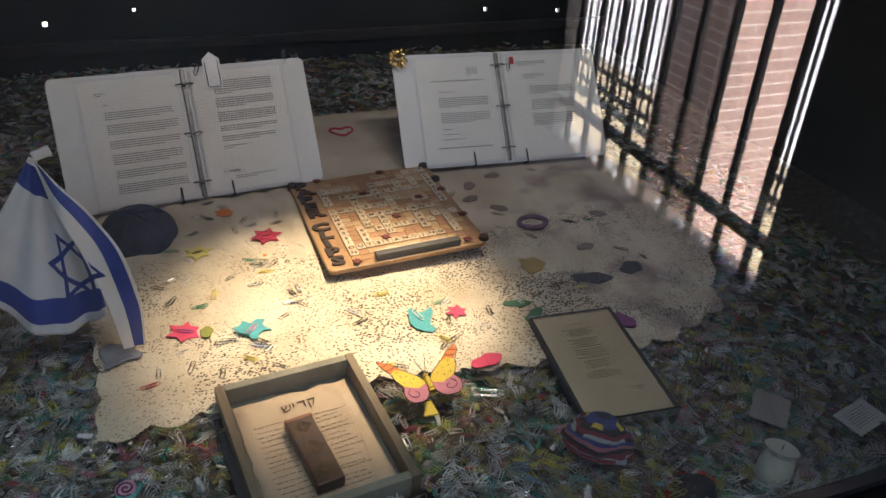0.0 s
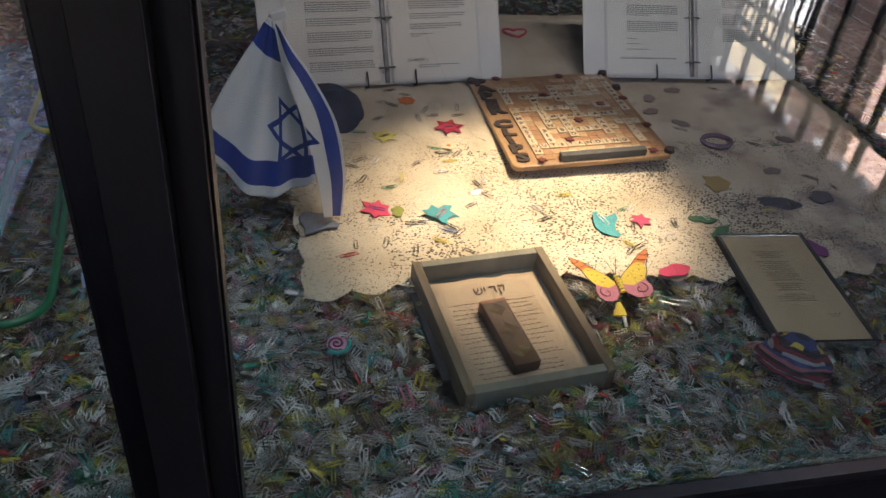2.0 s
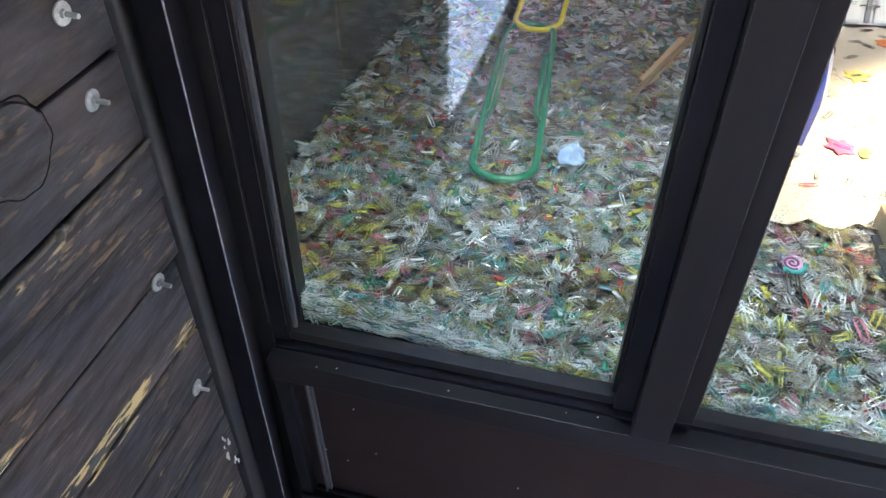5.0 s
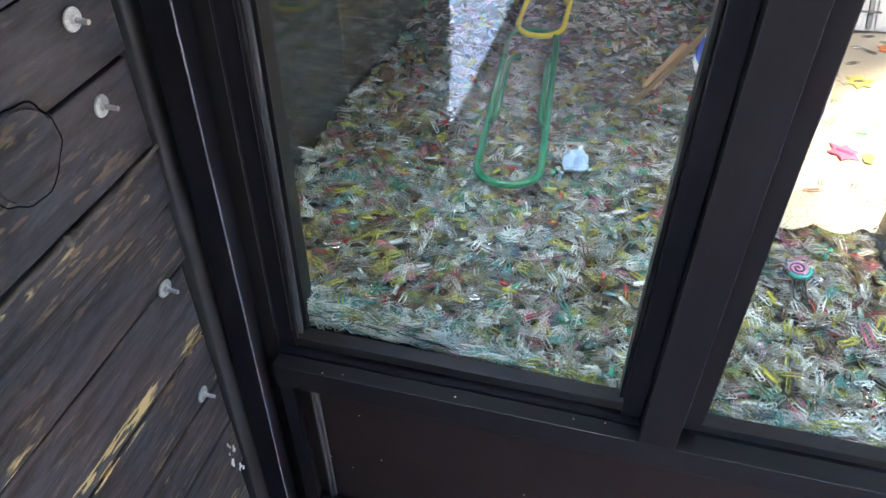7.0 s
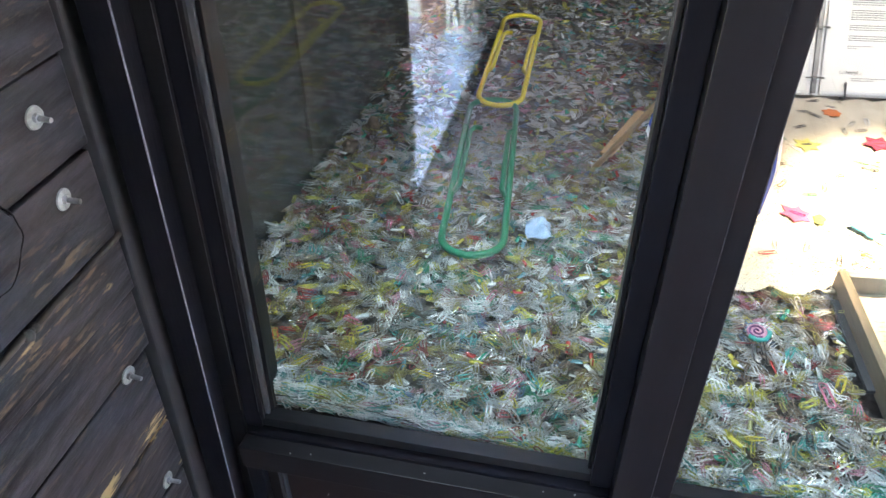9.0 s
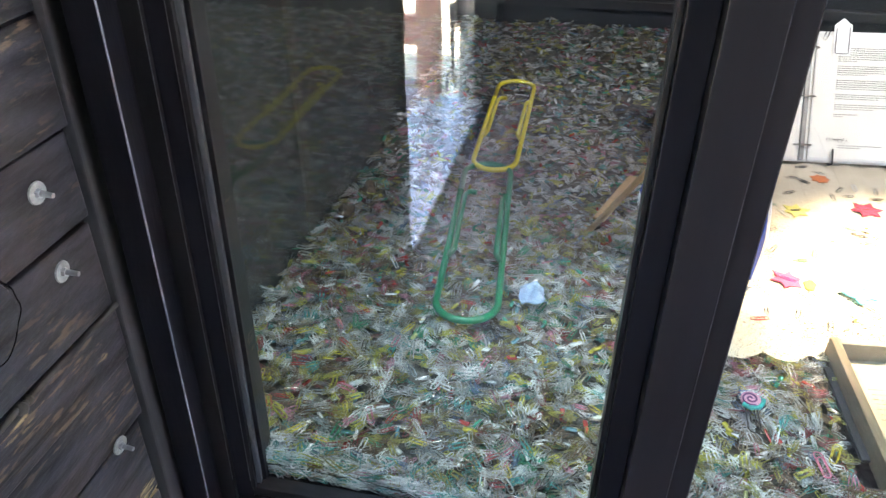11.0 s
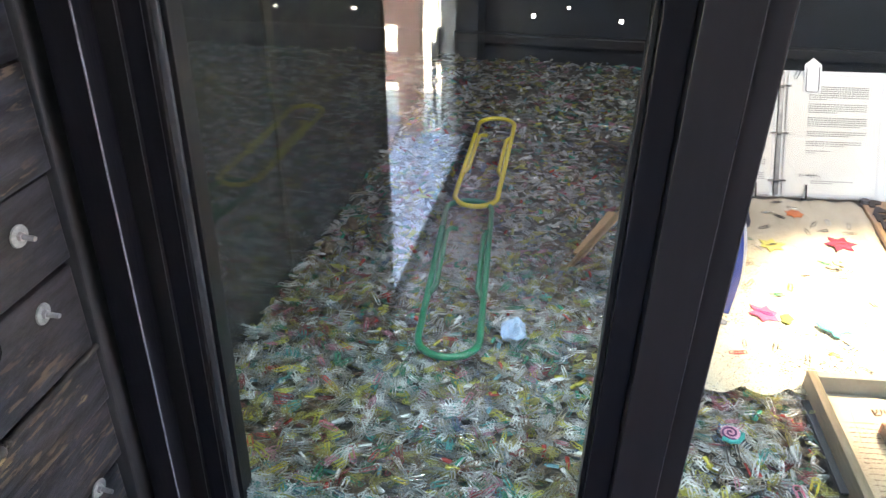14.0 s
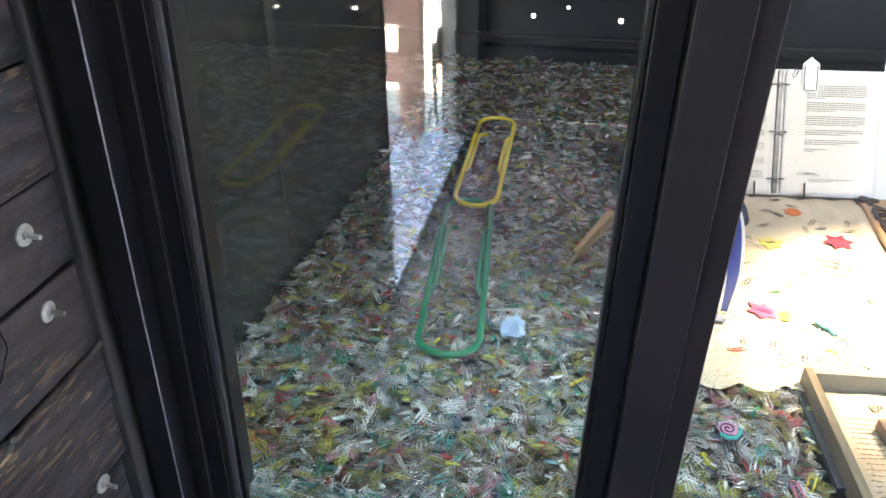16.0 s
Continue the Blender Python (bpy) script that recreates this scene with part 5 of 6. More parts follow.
kip = thing("navy_skullcap", "dark navy satin skullcap resting on the cloth", "skullcap", pose(-0.150, 1.585, 0.606, 9, -4, 8))
d = part("crown", dome(0.081, 0.060, 14, 48, 0.07, 2), NAVY, kip, smooth=True)
part("rim", tube([(0.0805 * math.cos(a), 0.0805 * math.sin(a), 0.001) for a in (2 * math.pi * k / 48 for k in range(48))], 0.0022, 6, True), NAVY, kip, smooth=True)
for k in range(3):
    q = math.pi * k / 3 + 0.2
    part("seam", tube([(0.082 * math.sin(a) * math.cos(q), 0.082 * math.sin(a) * math.sin(q), 0.0605 * math.cos(a)) for a in (math.pi * (i / 16 - 0.5) for i in range(17))], 0.0011, 5), NAVY, kip)
cap = thing("knitted_skullcap", "multicoloured striped knitted skullcap leaning on the frame", "skullcap", pose(0.520, 0.757, 0.574, -8, 14, 20))
bm = dome(0.055, 0.052, 14, 60, 0.26, 4)
bm.faces.ensure_lookup_table()
for f in bm.faces:
    c = f.calc_center_median()
    i = min(13, int(math.acos(max(0, min(1, c.z / 0.052))) / (math.pi / 2) * 14))
    s = int((math.atan2(c.y, c.x) + math.pi) / (2 * math.pi) * 20)
    f.material_index = (0, 0, 3, 3, 2 if s % 5 < 2 else 3, 2 if s % 5 < 2 else 0, 0, 1, 4 if s % 7 < 5 else 0, 3, 5, 0, 1, 4)[i]
ob = part("crown", bm, YARN_BLACK, cap, smooth=True)
for mtl in (YARN_RED, YARN_YELLOW, YARN_BLUE, YARN_PALE, YARN_PINK):
    ob.data.materials.append(mtl)
part("edge", tube([(0.056 * math.cos(a), 0.056 * math.sin(a), 0.001) for a in (2 * math.pi * k / 40 for k in range(40))], 0.003, 6, True), YARN_RED, cap, smooth=True)
cap2 = thing("red_black_cap", "black knitted cap with a red rim on the clips", "cap", pose(0.615, 0.624, 0.562, 4, -6, 0) @ Matrix.Scale(0.8, 4))
part("crown", dome(0.047, 0.04, 10, 36, 0.12, 9), YARN_BLACK, cap2, smooth=True)
part("rim", tube([(0.05 * math.cos(a), 0.05 * math.sin(a), 0.003 + 0.003 * math.sin(3 * a)) for a in (2 * math.pi * k / 36 for k in range(36))], 0.009, 8, True), FELT_RED, cap2, smooth=True)
gs = bmesh.new()
for k in range(14):
    a = k * 0.9
    tube([(0.66 + 0.01 * math.cos(a), 0.645 + 0.01 * math.sin(a), 0.57), (0.665 + 0.022 * math.cos(a), 0.65 + 0.022 * math.sin(a), 0.582), (0.668 + 0.035 * math.cos(a + 0.3), 0.65 + 0.03 * math.sin(a), 0.574)], 0.0011, 4, bm=gs)
tagged(part("green_tassel", gs, YARN_GREEN), "bright green yarn tassel lying on the clips", "tassel")

# ---- shadow box with prayer text ----
sb = thing("shadow_box", "open grey-green wooden shadow box lying on the clips", "box", pose(0.085, 0.903, 0.559, 2.5, 0.5, 6))
SW, SL, SH, ST = 0.121, 0.148, 0.043, 0.015
for nm, b in (("side", box(-SW, -SW + ST, -SL, SL, 0, SH, 0.002)), ("side", box(SW - ST, SW, -SL, SL, 0, SH, 0.002)), ("end", box(-SW + ST, SW - ST, -SL, -SL + ST, 0, SH - 0.001, 0.002)), ("end", box(-SW + ST, SW - ST, SL - ST, SL, 0, SH - 0.001, 0.002))):
    part(nm, b, BROWNWOOD if nm == "side" else BOXWOOD, sb)
part("back_board", box(-SW + 0.003, SW - 0.003, -SL + 0.003, SL - 0.003, 0.001, 0.006), BOXWOOD, sb)
part("back_edge", box(-SW - 0.012, -SW + 0.002, -SL + 0.06, SL - 0.04, 0.004, 0.010), INK, sb, "dark strip under the box edge")
sheet = bmesh.new()
for j in range(13):
    for i in range(9):
        x, y = -0.099 + 0.198 * i / 8, -0.127 + 0.248 * j / 12
        y += 0.006 * noise.noise((i * 0.9, j * 2, 4)) * (j in (0, 12)) + 0.004 * (i in (0, 8)) * 0
        x += 0.006 * noise.noise((i, j * 1.1, 8)) * (i in (0, 8))
        sheet.verts.new((x, y, 0.0098 + 0.001 * noise.noise((i * 0.5, j * 0.5, 1))))
sheet.verts.ensure_lookup_table()
for j in range(12):
    for i in range(8):
        k = j * 9 + i
        sheet.faces.new([sheet.verts[q] for q in (k, k + 1, k + 10, k + 9)])
sh = part("parchment", sheet, PARCHMENT, sb, "cream handwritten parchment sheet", smooth=True)
so = sh.modifiers.new("thickness", "SOLIDIFY")
so.thickness = 0.0008
rows = [(-0.078 + 0.003 * (k % 2), 0.076 - 0.006 * ((k * 7) % 4), 0.060 - 0.0108 * k) for k in range(16)]
w = part("handwriting", line_bars(rows, 0.0014, 21, False, 0.0005, 0.003, 0.010, 0.0022, 0.0036), PEN_INK, sb, "rows of brown handwriting")
w.location.z = 0.0108
lettering("title", "\u05e9\u05d9", 0.026, BROWN_INK, sb, pose(-0.014, 0.087, 0.0116, 0, 0, 2), 0.0004)
lettering("title", "\u05e7", 0.026, BROWN_INK, sb, pose(0.026, 0.088, 0.0116, 0, 0, 2), 0.0004)
bm = box(0.003, 0.0155, 0.0925, 0.0955, 0.0113, 0.012)
part("title", box(0.0125, 0.0152, 0.0795, 0.0935, 0.0113, 0.012, bm=bm), BROWN_INK, sb)
mz = thing("decorated_case", "brown scroll case with gold ornament on the parchment", "scroll case", sb.matrix_world @ pose(-0.008, -0.030, 0.0115, 0, 0, 3))
part("body", box(-0.0225, 0.0225, -0.072, 0.072, 0, 0.022, 0.003), MEZ_BROWN, mz)
for y, sz in ((0.048, 0.014), (0.0, 0.017), (-0.046, 0.015)):
    for k in range(3):
        q = sz * (1 - 0.3 * k)
        part("gold_tracery", tube([(q * c, y + q * 0.9 * s_, 0.0224) for c, s_ in ((1, 0), (0, 1), (-1, 0), (0, -1))], 0.0007, 4, True), GOLD, mz)
part("band", box(-0.0228, 0.0228, 0.066, 0.0722, 0.002, 0.0224, 0.001), MEZ_RED, mz, "reddish end band")

# ---- framed document ----
fr = thing("document_frame", "thin black and chrome frame with an ivory printed page", "picture frame", pose(0.621, 0.930, 0.577, 1.5, -1.5, -6.5))
FW, FH = 0.0865, 0.1455
for nm, b, mtl in (("side_rail", box(-FW, -FW + 0.007, -FH, FH, 0, 0.014, 0.0015), INK), ("side_rail", box(FW - 0.006, FW, -FH, FH, 0, 0.014, 0.0015), INK),
                   ("end_rail", box(-FW, FW, FH - 0.0055, FH, 0, 0.0145, 0.0015), CHROME), ("end_rail", box(-FW - 0.002, FW + 0.002, -FH, -FH + 0.0055, 0, 0.0145, 0.0015), CHROME)):
    part(nm, b, mtl, fr)
part("page", box(-FW + 0.005, FW - 0.005, -FH + 0.004, FH - 0.004, 0.006, 0.0095), IVORY, fr, "ivory page with centred print")
rows = [(-0.014, 0.014, 0.112)]
for base, cnt in ((0.095, 4), (0.066, 5), (0.036, 5), (0.004, 4), (-0.024, 4)):
    for k in range(cnt):
        hw = random.Random(int(base * 1000) + k + 200).uniform(0.018, 0.034)
        rows.append((-0.004 - hw, -0.004 + hw, base - 0.0055 * k))
rows += [(0.03, 0.055, -0.075), (0.034, 0.05, -0.081)]
ob = part("printed_lines", line_bars(rows, 0.0017, 31, False, 0.0004, 0.003, 0.010), PEN_INK, fr)
ob.location.z = 0.0096
gp = part("glazing", box(-FW + 0.006, FW - 0.006, -FH + 0.005, FH - 0.005, 0.0104, 0.0118), GLASS, fr)
gp.visible_shadow = False

# ---- paper cut-outs ----
def cutout(name, outline, material, label, category, m, thick=0.0016, group="paper cut-outs on the cloth"):
    bm = bmesh.new()
    low = [bm.verts.new((x, y, 0)) for x, y in outline]
    bmesh.ops.extrude_face_region(bm, geom=[bm.faces.new(low)])
    lows = set(low)
    for v in bm.verts:
        if v not in lows:
            v.co.z = thick
    bmesh.ops.recalc_face_normals(bm, faces=bm.faces)
    t = thing(name, label, category, m, group)
    part("paper", bm, material, t)
    return t


def star_outline(r, n=6, inner=0.56, jit=0.0, seed=0):
    q = random.Random(seed)
    return [((r if k % 2 == 0 else r * inner) * (1 + q.uniform(-jit, jit)) * math.cos(math.pi * k / n), (r if k % 2 == 0 else r * inner) * (1 + q.uniform(-jit, jit)) * math.sin(math.pi * k / n)) for k in range(2 * n)]


def held_clip(t, key, m):
    ob = new("paper_clip", clip_meshes[key])
    ob.parent, ob.matrix_local = t, m


BIRD = [(-0.034, 0.010), (-0.022, 0.014), (-0.012, 0.030), (0.000, 0.018), (0.014, 0.030), (0.030, 0.028), (0.020, 0.010), (0.026, 0.000), (0.034, -0.010), (0.020, -0.008), (0.008, -0.018), (0.004, -0.032), (-0.008, -0.030), (-0.010, -0.016), (-0.024, -0.008)]
BIRD2 = [(-0.014, 0.034), (-0.005, 0.036), (-0.001, 0.020), (0.012, 0.020), (0.032, 0.030), (0.031, 0.012), (0.020, -0.004), (0.016, -0.018), (0.023, -0.032), (0.012, -0.038), (0.000, -0.032), (-0.014, -0.022), (-0.022, -0.006), (-0.020, 0.010)]
LEAF = [(0.030 * math.cos(a), 0.011 * math.sin(a) * (1 + 0.2 * math.cos(5 * a))) for a in (2 * math.pi * k / 18 for k in range(18))]


def lay(x, y, turn, tx=0, ty=0, up=0.0):
    return pose(x, y, cz(x, y) + up, tx, ty, turn)


st = cutout("paper_star", star_outline(0.036), PAPER_RED, "red six-pointed paper star with writing on the cloth", "paper star", lay(0.113, 1.512, 8))
part("written_line", box(-0.011, 0.011, -0.002, 0.002, 0.0016, 0.0022), INK, st)
part("outline", tube([(0.031 * math.cos(radians(a)), 0.031 * math.sin(radians(a)), 0.002) for a in (0, 120, 240)], 0.0006, 4, True), INK, st)
part("outline", tube([(0.031 * math.cos(radians(a)), 0.031 * math.sin(radians(a)), 0.002) for a in (60, 180, 300)], 0.0006, 4, True), INK, st)
st = cutout("paper_star", star_outline(0.031, jit=0.1, seed=2), PAPER_YELLOW, "pale yellow paper star with a clip on the cloth", "paper star", lay(-0.036, 1.482, 20))
held_clip(st, "black", pose(0, 0, 0.0025, 0, 0, 0) @ Matrix.Scale(0.7, 4))
st = cutout("paper_star", star_outline(0.035, jit=0.12, seed=5), PAPER_PINK, "bright pink paper star with a clip on the cloth", "paper star", lay(-0.083, 1.235, 12, 0, 4))
held_clip(st, "purple", pose(0, 0, 0.0025, 0, 0, -30))
st = cutout("paper_star", star_outline(0.024, jit=0.15, seed=7), PAPER_PINK, "small bright pink paper star on the cloth", "paper star", lay(0.427, 1.155, 5))
st = cutout("paper_bird", BIRD, PAPER_TEAL, "turquoise paper dove with a pink clip on the cloth", "paper bird", lay(0.036, 1.205, 4, 0, 6, 0.002))
held_clip(st, "pink", pose(0, 0, 0.0025, 0, 0, 50))
st = cutout("paper_bird", BIRD2, PAPER_TEAL, "turquoise paper dove with a white clip on the cloth", "paper bird", lay(0.348, 1.146, 0, 8, 0, 0.003))
held_clip(st, "white", pose(0, 0.012, 0.0025, 0, 0, 110))
cutout("paper_leaf", LEAF, PAPER_GREEN, "dark green paper leaf on the lace", "paper leaf", lay(0.556, 1.146, -12))
cutout("paper_leaf", LEAF, PAPER_GREEN, "dark green paper leaf on the lace", "paper leaf", lay(0.575, 1.105, 35))
cutout("paper_leaf", [(x * 0.6, y) for x, y in LEAF], PAPER_OLIVE, "small olive paper leaf on the lace", "paper leaf", lay(-0.045, 1.222, 80))
cutout("paper_flower", star_outline(0.022, 7, 0.7, 0.1, 3), PAPER_ORANGE, "orange paper flower with black lines on the cloth", "paper flower", lay(0.037, 1.630, 0))
st = cutout("paper_flower", star_outline(0.017, 5, 0.8, 0.05, 1), PAPER_CREAM, "cream paper flower with an orange heart", "paper flower", lay(0.098, 1.440, 0))
part("heart", cyl(0.005, 0.004, 0.0016, 0.0026, 10), PAPER_ORANGE, st)
cutout("paper_flower", star_outline(0.034, 6, 0.75, 0.18, 11), PAPER_OCHRE, "dull ochre paper flower on the cloth", "paper flower", lay(0.646, 1.262, 0))
cutout("paper_leaf", [(x * 1.1, y * 1.4) for x, y in LEAF], PAPER_PINK, "crumpled magenta paper scrap at the lace edge", "paper scrap", lay(0.425, 0.995, 12, 0, 0, 0.004))
cutout("paper_leaf", [(x * 0.9, y * 1.6) for x, y in LEAF], PAPER_PURPLE, "purple paper scrap beside the framed page", "paper scrap", lay(0.742, 1.035, -70, 0, 0, 0.002))
cutout("paper_leaf", [(x * 1.6, y * 1.8) for x, y in LEAF], SLATE, "dark slate-coloured fabric scrap on the lace", "fabric scrap", lay(0.755, 1.19, -14))
cutout("paper_leaf", [(x * 1.0, y * 1.9) for x, y in LEAF], SLATE, "dark slate-coloured fabric scrap on the lace", "fabric scrap", lay(0.86, 1.20, 30))
for x, y, a in ((0.62, 1.56, 20), (0.67, 1.50, -40), (0.64, 1.62, 60), (0.80, 1.30, 10), (0.9, 1.42, -30), (0.72, 1.66, 5)):
    cutout("paper_leaf", [(p * 0.75, q * 1.2) for p, q in LEAF], PAPER_DUSK, "faded grey-brown paper leaf on the cloth", "paper leaf", lay(x, y, a))
ringt = thing("purple_ring", "purple felt ring lying on the cloth", "ring", lay(0.722, 1.418, 0, 0, 0, 0.004), "paper cut-outs on the cloth")
part("ring", tube([(0.034 * math.cos(a), 0.026 * math.sin(a), 0.001) for a in (2 * math.pi * k / 32 for k in range(32))], 0.0055, 7, True), DUSTY_PURPLE, ringt, smooth=True)
hp = [(0.034 * math.sin(a) ** 3, 0.028 * math.cos(a) - 0.011 * math.cos(2 * a) - 0.005 * math.cos(3 * a), 0.001) for a in (2 * math.pi * k / 30 for k in range(30))]
ht = thing("red_heart_outline", "faded red heart outline on the cloth behind the binders", "heart", lay(0.415, 2.045, 0, 0, 0, 0.002), "paper cut-outs on the cloth")
part("outline", tube(hp, 0.003, 6, True), PAPER_RED, ht, smooth=True)

bf = thing("paper_butterfly", "yellow, orange and pink paper butterfly on wire", "paper butterfly", pose(0.297, 0.956, 0.596, 14, 0, 4) @ Matrix.Scale(0.86, 4))
for s in (-1, 1):
    wing = part("wing", box(s * 0.002, s * 0.03, -0.004, 0.01, -0.001, 0.0), PAPER_LEMON, bf)
    wing.matrix_local = pose(0, 0, 0, 0, -s * 12, -s * 17)

    def panel(name, pts, mtl, z=0.0):
        bm = bmesh.new()
        f = bm.faces.new([bm.verts.new((s * x, y, z)) for x, y in pts])
        bm.normal_update()
        if f.normal.z < 0:
            bmesh.ops.reverse_faces(bm, faces=[f])
        got = bmesh.ops.extrude_face_region(bm, geom=[f])
        for v in [g for g in got["geom"] if isinstance(g, bmesh.types.BMVert)]:
            v.co.z += 0.0014
        bmesh.ops.recalc_face_normals(bm, faces=bm.faces)
        ob = part(name, bm, mtl, wing)
        return ob
    panel("yellow_panel", [(0.004, 0.0), (0.010, 0.022), (0.030, 0.048), (0.044, 0.058), (0.056, 0.052), (0.060, 0.034), (0.054, 0.010), (0.03, -0.006)], PAPER_LEMON)
    panel("orange_tip", [(0.030, 0.048), (0.046, 0.074), (0.064, 0.090), (0.066, 0.074), (0.058, 0.052), (0.044, 0.056)], PAPER_ORANGE, 0.0003)
    panel("pink_panel", [(0.004, 0.0), (0.03, -0.004), (0.054, 0.012), (0.066, -0.004), (0.068, -0.018), (0.060, -0.030), (0.046, -0.034), (0.034, -0.034), (0.018, -0.024)], PAPER_ROSE, 0.0003)
    part("edge_line", tube([(s * x, y, 0.0012) for x, y in ((0.010, 0.022), (0.030, 0.049), (0.046, 0.075), (0.065, 0.091), (0.067, 0.074), (0.060, 0.050), (0.061, 0.034), (0.055, 0.012), (0.067, -0.004), (0.069, -0.018), (0.060, -0.031), (0.046, -0.035), (0.034, -0.035), (0.018, -0.025), (0.004, 0))], 0.0009, 4), INK, wing)
    for p, q in (((0.040, 0.063), (0.062, 0.062)), ((0.049, 0.076), (0.066, 0.074))):
        part("tip_band", tube([(s * p[0], p[1], 0.0022), (s * (p[0] + q[0]) / 2, p[1] - 0.003, 0.0022), (s * q[0], q[1], 0.0022)], 0.0008, 4), INK, wing)
    part("swirl", tube([(s * (0.044 + 0.0012 * k * math.cos(k * 0.55)), -0.012 + 0.0010 * k * math.sin(k * 0.55), 0.0022) for k in range(4, 15)], 0.0009, 4), INK, wing)
    for x, y in ((0.022, 0.02), (0.033, 0.032), (0.045, 0.036), (0.035, 0.014), (0.048, 0.02), (0.045, 0.048)):
        part("dot", cyl(0.0015, 0.0015, 0.0013, 0.0019, 8, s * x, y), INK, wing)
part("body", tube([(0, -0.024, 0.004), (0, -0.012, 0.006), (0, 0.004, 0.006), (0, 0.016, 0.004)], 0.006, 10), PAPER_LEMON, bf, smooth=True)
for k in range(5):
    part("stripe", tube([(0.0063 * math.cos(a), -0.018 + 0.007 * k, 0.005 + 0.0063 * math.sin(a)) for a in (2 * math.pi * q / 12 for q in range(12))], 0.0009, 4, True), INK, bf)
for s in (-1, 1):
    part("feeler", tube([(0, 0.016, 0.004), (s * 0.006, 0.036, 0.010), (s * 0.012, 0.054, 0.012)], 0.0007, 4), INK, bf)
t = cutout("paper_bell", [(-0.014, -0.014), (0.014, -0.014), (0.006, 0.014), (-0.006, 0.014)], PAPER_LEMON, "small yellow paper tag below the butterfly", "paper tag", pose(0.286, 0.913, 0.578, 25, 0, -4))
part("outline", tube([(-0.013, -0.013, 0.002), (0.013, -0.013, 0.002), (0.005, 0.013, 0.002), (-0.005, 0.013, 0.002)], 0.0007, 4, True), INK, t)

# paper clips strewn over the cloth
rc = random.Random(23)
placed = [(0.13, 1.30, 110, "black"), (-0.02, 1.185, 5, "silver"), (0.02, 1.125, -35, "yellow"), (0.09, 1.385, 0, "yellow"), (0.085, 1.41, 25, "silver"), (0.11, 1.41, 50, "silver"), (0.05, 1.55, 95, "silver"), (0.09, 1.57, 20, "silver"), (0.075, 1.60, 60, "silver"),
          (0.375, 1.085, -55, "yellow"), (0.39, 1.075, 30, "silver"), (0.25, 1.035, 15, "yellow"), (0.27, 1.03, -30, "silver"), (-0.10, 1.33, 60, "black"), (-0.12, 1.38, -30, "silver"), (-0.10, 1.40, 30, "silver"), (-0.05, 1.30, 10, "green"), (-0.02, 1.33, 80, "yellow"), (0.0, 1.62, -40, "black"),
          (-0.02, 1.64, 15, "silver"), (0.05, 1.165, -45, "silver"), (0.04, 1.155, -30, "blue"), (-0.03, 1.10, 80, "silver"), (0.15, 1.60, 80, "silver"), (-0.04, 1.56, 35, "silver"), (-0.08, 1.13, 75, "silver"), (-0.15, 1.10, 15, "red"), (0.23, 1.21, -50, "white"), (0.42, 1.19, 40, "white"), (0.30, 1.25, 10, "yellow")]
for x, y, a, key in placed:
    paper_clip(x, y, cz(x, y) + 0.001, a, key, 1.0, group="paper clips on the cloth", where="lying on the lace cloth")
for k in range(60):
    x, y = rc.uniform(-0.18, 0.92), rc.uniform(1.05, 1.7)
    if 0.19 < x < 0.58 and y > 1.28:
        continue
    paper_clip(x, y, cz(x, y) + 0.0012, rc.uniform(0, 360), rc.choice(("silver", "silver", "silver", "black", "white", "green", "yellow")), rc.choice((0.8, 0.9, 1.0)), group="paper clips on the cloth", where="lying on the lace cloth")

# ---- giant plastic clips, candle, cards, trinkets ----
def giant_clip(label, mtl, m, length, width, r):
    t = thing("giant_paper_clip", label, "paper clip", m, "giant plastic paper clips")
    w = width / 2
    pts = [(-w, length * 0.30)]
    for k in range(11):
        a = math.pi + math.pi * k / 10
        pts.append((w * math.cos(a), -length / 2 + w + w * math.sin(a)))
    for k in range(11):
        a = math.pi * k / 10
        pts.append((w * math.cos(a), length / 2 - w + w * math.sin(a)))
    part("outer_loop", tube([(x, y, 0.0) for x, y in pts] + [(-w * 0.98, length * 0.26, 0.001)], r, 10), mtl, t, smooth=True)
    w2 = w * 0.76
    part("inner_wire", tube([(-w * 0.30, length * 0.245, 0.004), (-w * 0.62, length * 0.25, 0.004), (-w2, length * 0.22, 0.004), (-w2, length * 0.0, 0.004), (-w2, -length * 0.14, 0.003), (-w * 0.95, -length * 0.19, 0.001)], r * 0.85, 10), mtl, t, smooth=True)
    part("inner_wire", tube([(w * 0.95, length * 0.24, 0.001), (w2, length * 0.20, 0.004), (w2, 0.0, 0.004), (w2, -length * 0.16, 0.003), (w * 0.95, -length * 0.20, 0.001)], r * 0.85, 10), mtl, t, smooth=True)
    return t


giant_clip("giant green plastic paper clip lying on the clips", PLASTIC_GREEN, pose(-0.696, 1.281, 0.596, -2.6, 0, 5.8), 0.672, 0.112, 0.0070)
giant_clip("giant yellow plastic paper clip linked to the green one", PLASTIC_YELLOW, pose(-0.724, 1.865, 0.592, 1.5, 0, 1.5), 0.575, 0.108, 0.0066)
ca = thing("candle", "white memorial candle in a clear glass jar", "candle", pose(0.748, 0.613, 0.556, -3, 5, 0) @ Matrix.Diagonal((0.9, 0.9, 0.95, 1)))
part("wax", cyl(0.0298, 0.0298, 0.002, 0.074, 32), WAX, ca, smooth=False)
bm = tube([(0, 0, 0), (0, 0, 0.084)], 0.0325, 32)
bmesh.ops.delete(bm, geom=[f for f in bm.faces if len(f.verts) > 4 and f.calc_center_median().z > 0.05], context="FACES")
jar = part("jar", bm, GLASS, ca, "clear glass jar", smooth=True)
jar.visible_shadow = False
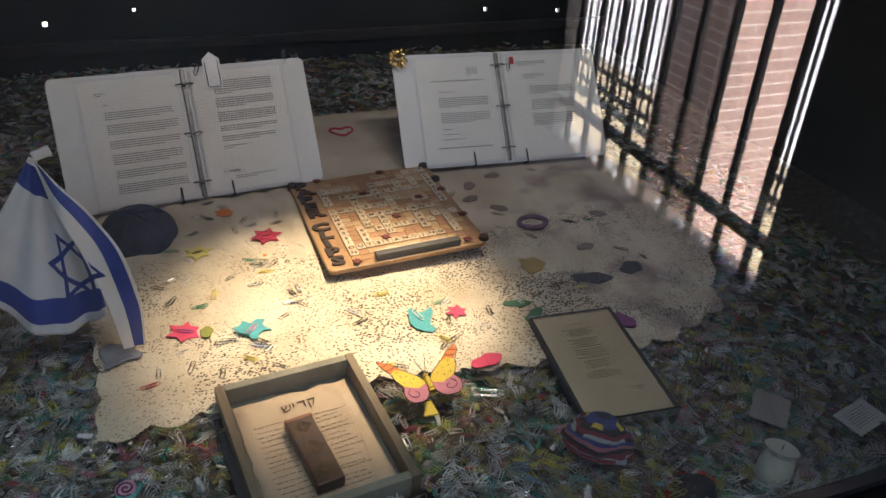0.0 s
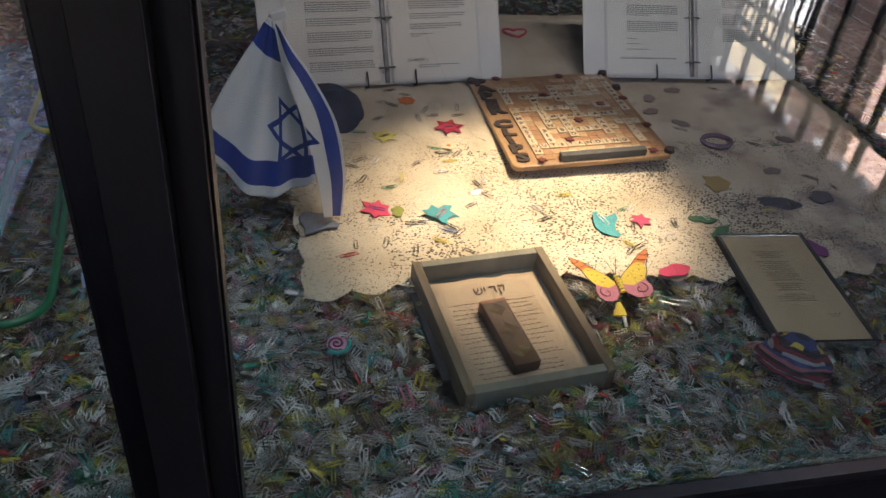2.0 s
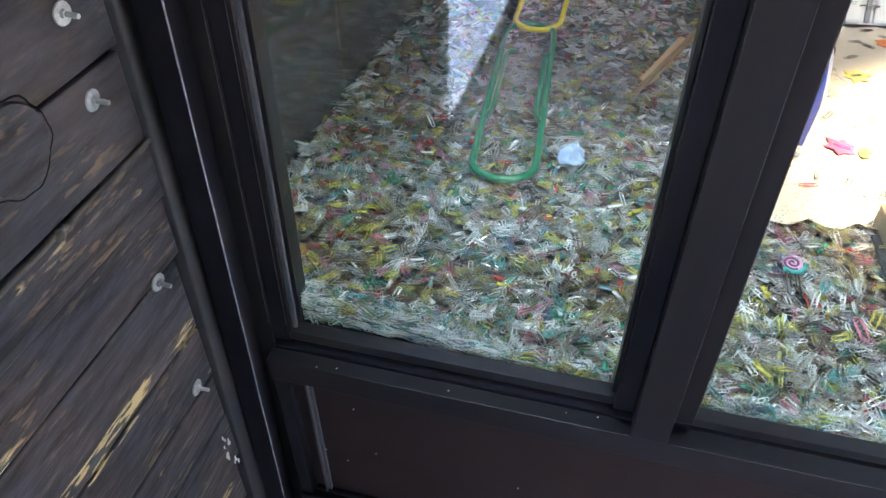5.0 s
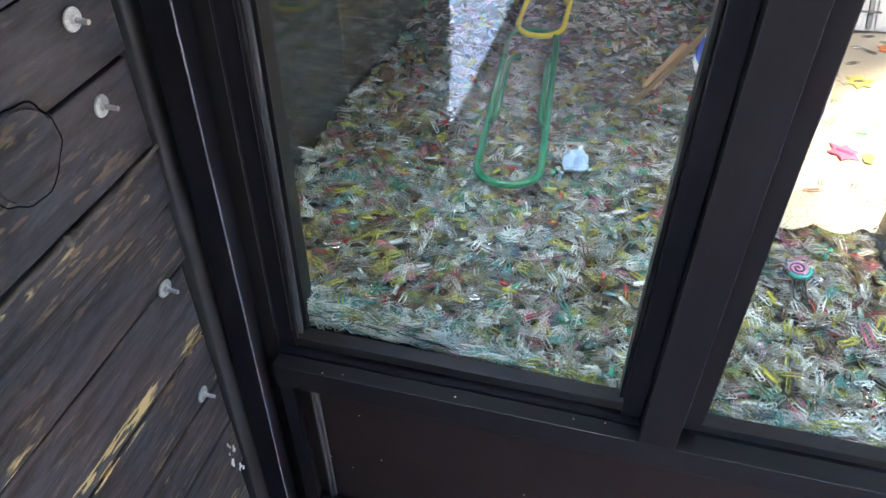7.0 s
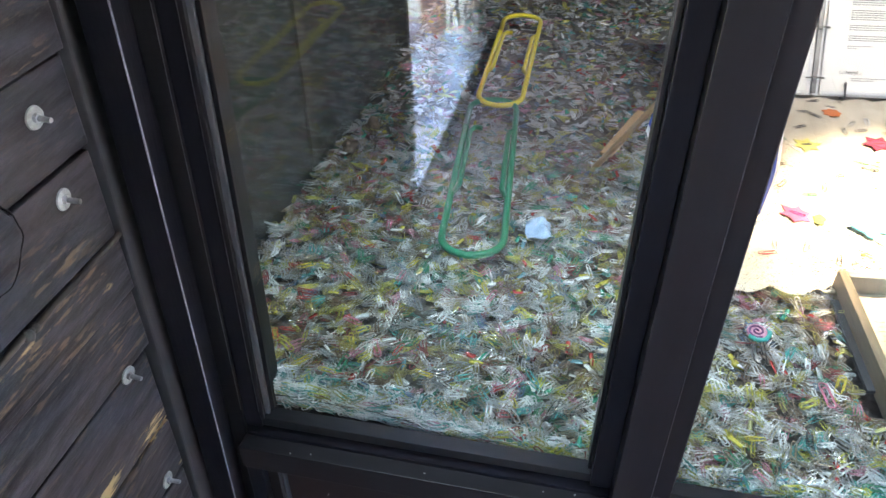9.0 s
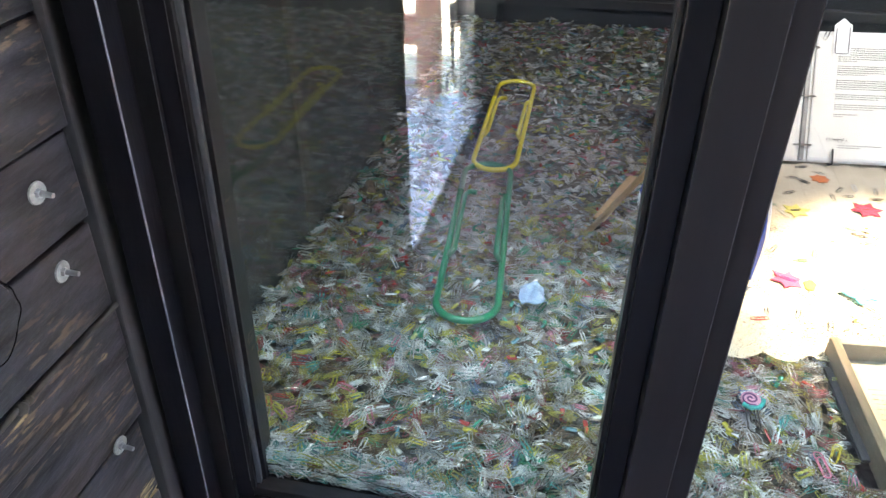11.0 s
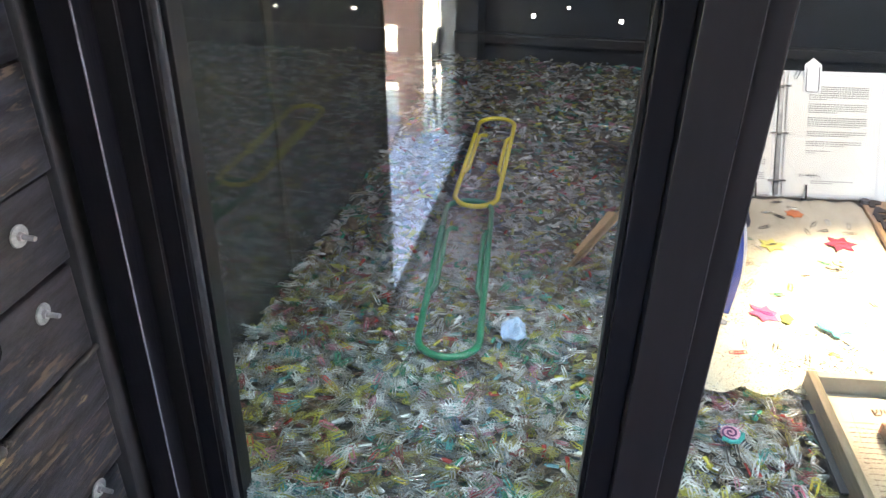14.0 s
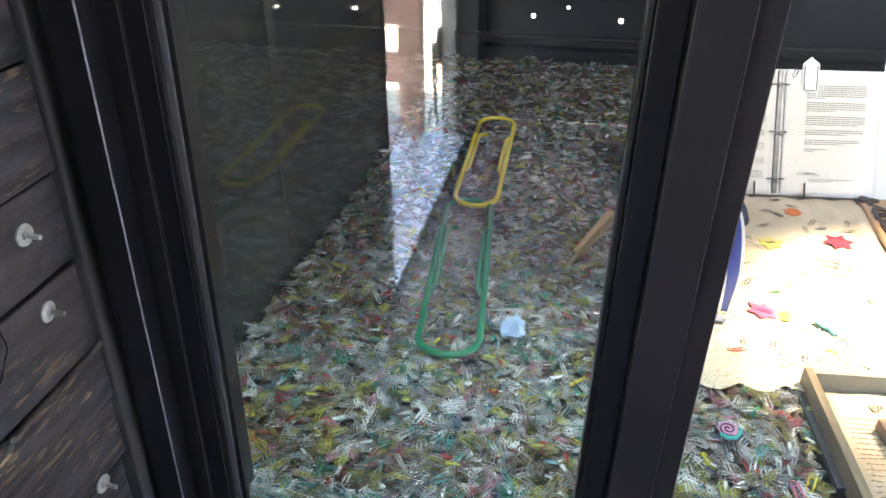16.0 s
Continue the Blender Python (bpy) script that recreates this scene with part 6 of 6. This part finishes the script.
jar.modifiers.new("thickness", "SOLIDIFY").thickness = 0.002
part("wick", tube([(0, 0, 0.073), (0.001, 0, 0.078), (0.003, 0.001, 0.082)], 0.001, 5), INK, ca)
cd = thing("card", "small grey printed card lying on the clips", "card", pose(0.846, 0.733, 0.582, 3, -4, 42), "cards on the clips")
part("card_sheet", box(-0.037, 0.037, -0.03, 0.03, 0, 0.0012), CARD_GREY, cd)
part("printed_lines", line_bars([(-0.025, 0.022, 0.015 - 0.006 * k) for k in range(5)], 0.0012, 4, False, 0.0014, 0.003, 0.009), PALE_INK, cd)
cd = thing("card", "small pale printed card lying on the clips", "card", pose(0.985, 0.668, 0.582, 4, 2, 14), "cards on the clips")
part("card_sheet", box(-0.045, 0.045, -0.027, 0.027, 0, 0.0012), PAPER, cd)
part("printed_lines", line_bars([(-0.03, 0.03, 0.016 - 0.005 * k) for k in range(7)], 0.0012, 14, False, 0.0014, 0.003, 0.009), PALE_INK, cd)
tn = thing("tinsel_chain", "chain of clips with turquoise foil and gold beads", "chain", pose(0.838, 0.865, 0.584, 0, 0, -52))
rt = random.Random(2)
for k in range(12):
    part("foil_strand", tube([(-0.05 + 0.009 * k, 0.0, 0.0), (-0.046 + 0.009 * k, -0.014 + rt.uniform(-0.005, 0.005), 0.008), (-0.043 + 0.009 * k, -0.028, 0.001)], 0.0012, 4), FOIL_TEAL, tn)
for k in range(14):
    bm = bmesh.new()
    bmesh.ops.create_icosphere(bm, subdivisions=1, radius=0.0038)
    ob = part("bead", bm, GOLD, tn)
    ob.location = (-0.055 + 0.0085 * k, 0.006 + 0.004 * math.sin(k), 0.004)
sp = thing("spiral_clip", "black wire clip with a pink and teal clay snail", "paper clip", pose(-0.191, 0.872, 0.589, 5, 0, -4))
part("clay_disc", cyl(0.0155, 0.0150, 0, 0.003, 28), CLAY_PINK, sp)
part("spiral", tube([((0.0012 + 0.00062 * k) * math.cos(k * 0.55), (0.0012 + 0.00062 * k) * math.sin(k * 0.55), 0.0036) for k in range(22)], 0.0016, 6), CLAY_PURPLE, sp, smooth=True)
part("teal_foot", tube([(-0.012, -0.012, 0.001), (0.0, -0.0175, 0.001), (0.012, -0.014, 0.001), (0.018, -0.004, 0.001), (0.019, 0.004, 0.001)], 0.0038, 8), CLAY_TEAL, sp, smooth=True)
part("wire", tube([(-0.008, -0.012, -0.001), (-0.004, -0.058, -0.001), (0.001, -0.064, -0.001), (0.011, -0.064, -0.001), (0.015, -0.058, -0.001), (0.009, -0.012, -0.001), (0.004, -0.012, -0.001), (0.008, -0.045, 0), (0.0, -0.045, 0), (-0.003, -0.012, -0.001)], 0.0010, 6), INK, sp)
bm = bmesh.new()
bmesh.ops.create_grid(bm, x_segments=10, y_segments=10, size=0.033)
for v in bm.verts:
    v.co.z = 0.016 * noise.noise(v.co * 38) + 0.01
    v.co.x *= 0.72 - 0.2 * noise.noise(v.co * 20)
    v.co.y *= 0.9
ob = part("blue_foil", bm, FOIL_BLUE)
ob.modifiers.new("thickness", "SOLIDIFY").thickness = 0.0008
ob.matrix_world = pose(-0.556, 1.075, bed_z(-0.556, 1.075) + 0.014, 0, 0, 10)
tagged(ob, "crumpled pale blue translucent foil on the clips", "foil")
bm = bmesh.new()
bmesh.ops.create_grid(bm, x_segments=14, y_segments=14, size=0.028)
for v in bm.verts:
    v.co.z = 0.003 * noise.noise(v.co * 40) + 0.003
    v.co.x *= 1 + 0.7 * noise.noise(v.co * 30 + Vector((3, 0, 0)))
    v.co.y *= 1 + 0.7 * noise.noise(v.co * 30 + Vector((0, 7, 0)))
ob = part("blue_fabric", bm, FABRIC_BLUE, smooth=True)
ob.modifiers.new("thickness", "SOLIDIFY").thickness = 0.0008
ob.matrix_world = pose(-0.195, 1.20, 0.582, 0, 0, 5)
tagged(ob, "grey-blue fabric scrap under the flag", "fabric scrap")
for x, y, k in ((-1.0, 1.30, 1), (-0.985, 1.42, 2)):
    bm = bmesh.new()
    bmesh.ops.create_icosphere(bm, subdivisions=3, radius=0.017)
    for v in bm.verts:
        v.co *= 1 + 0.9 * noise.noise(v.co * 70 + Vector((k, 0, 0)))
    tagged(part("tan_stone", bm, mat("tan_stone", (0.16, 0.115, 0.07), (0.06, 0.045, 0.03), rough=0.8, scale=60, bump=0.4), smooth=True), "rough tan stone on the clips by the wall", "stone").matrix_world = pose(x, y, bed_z(x, y) + 0.016)
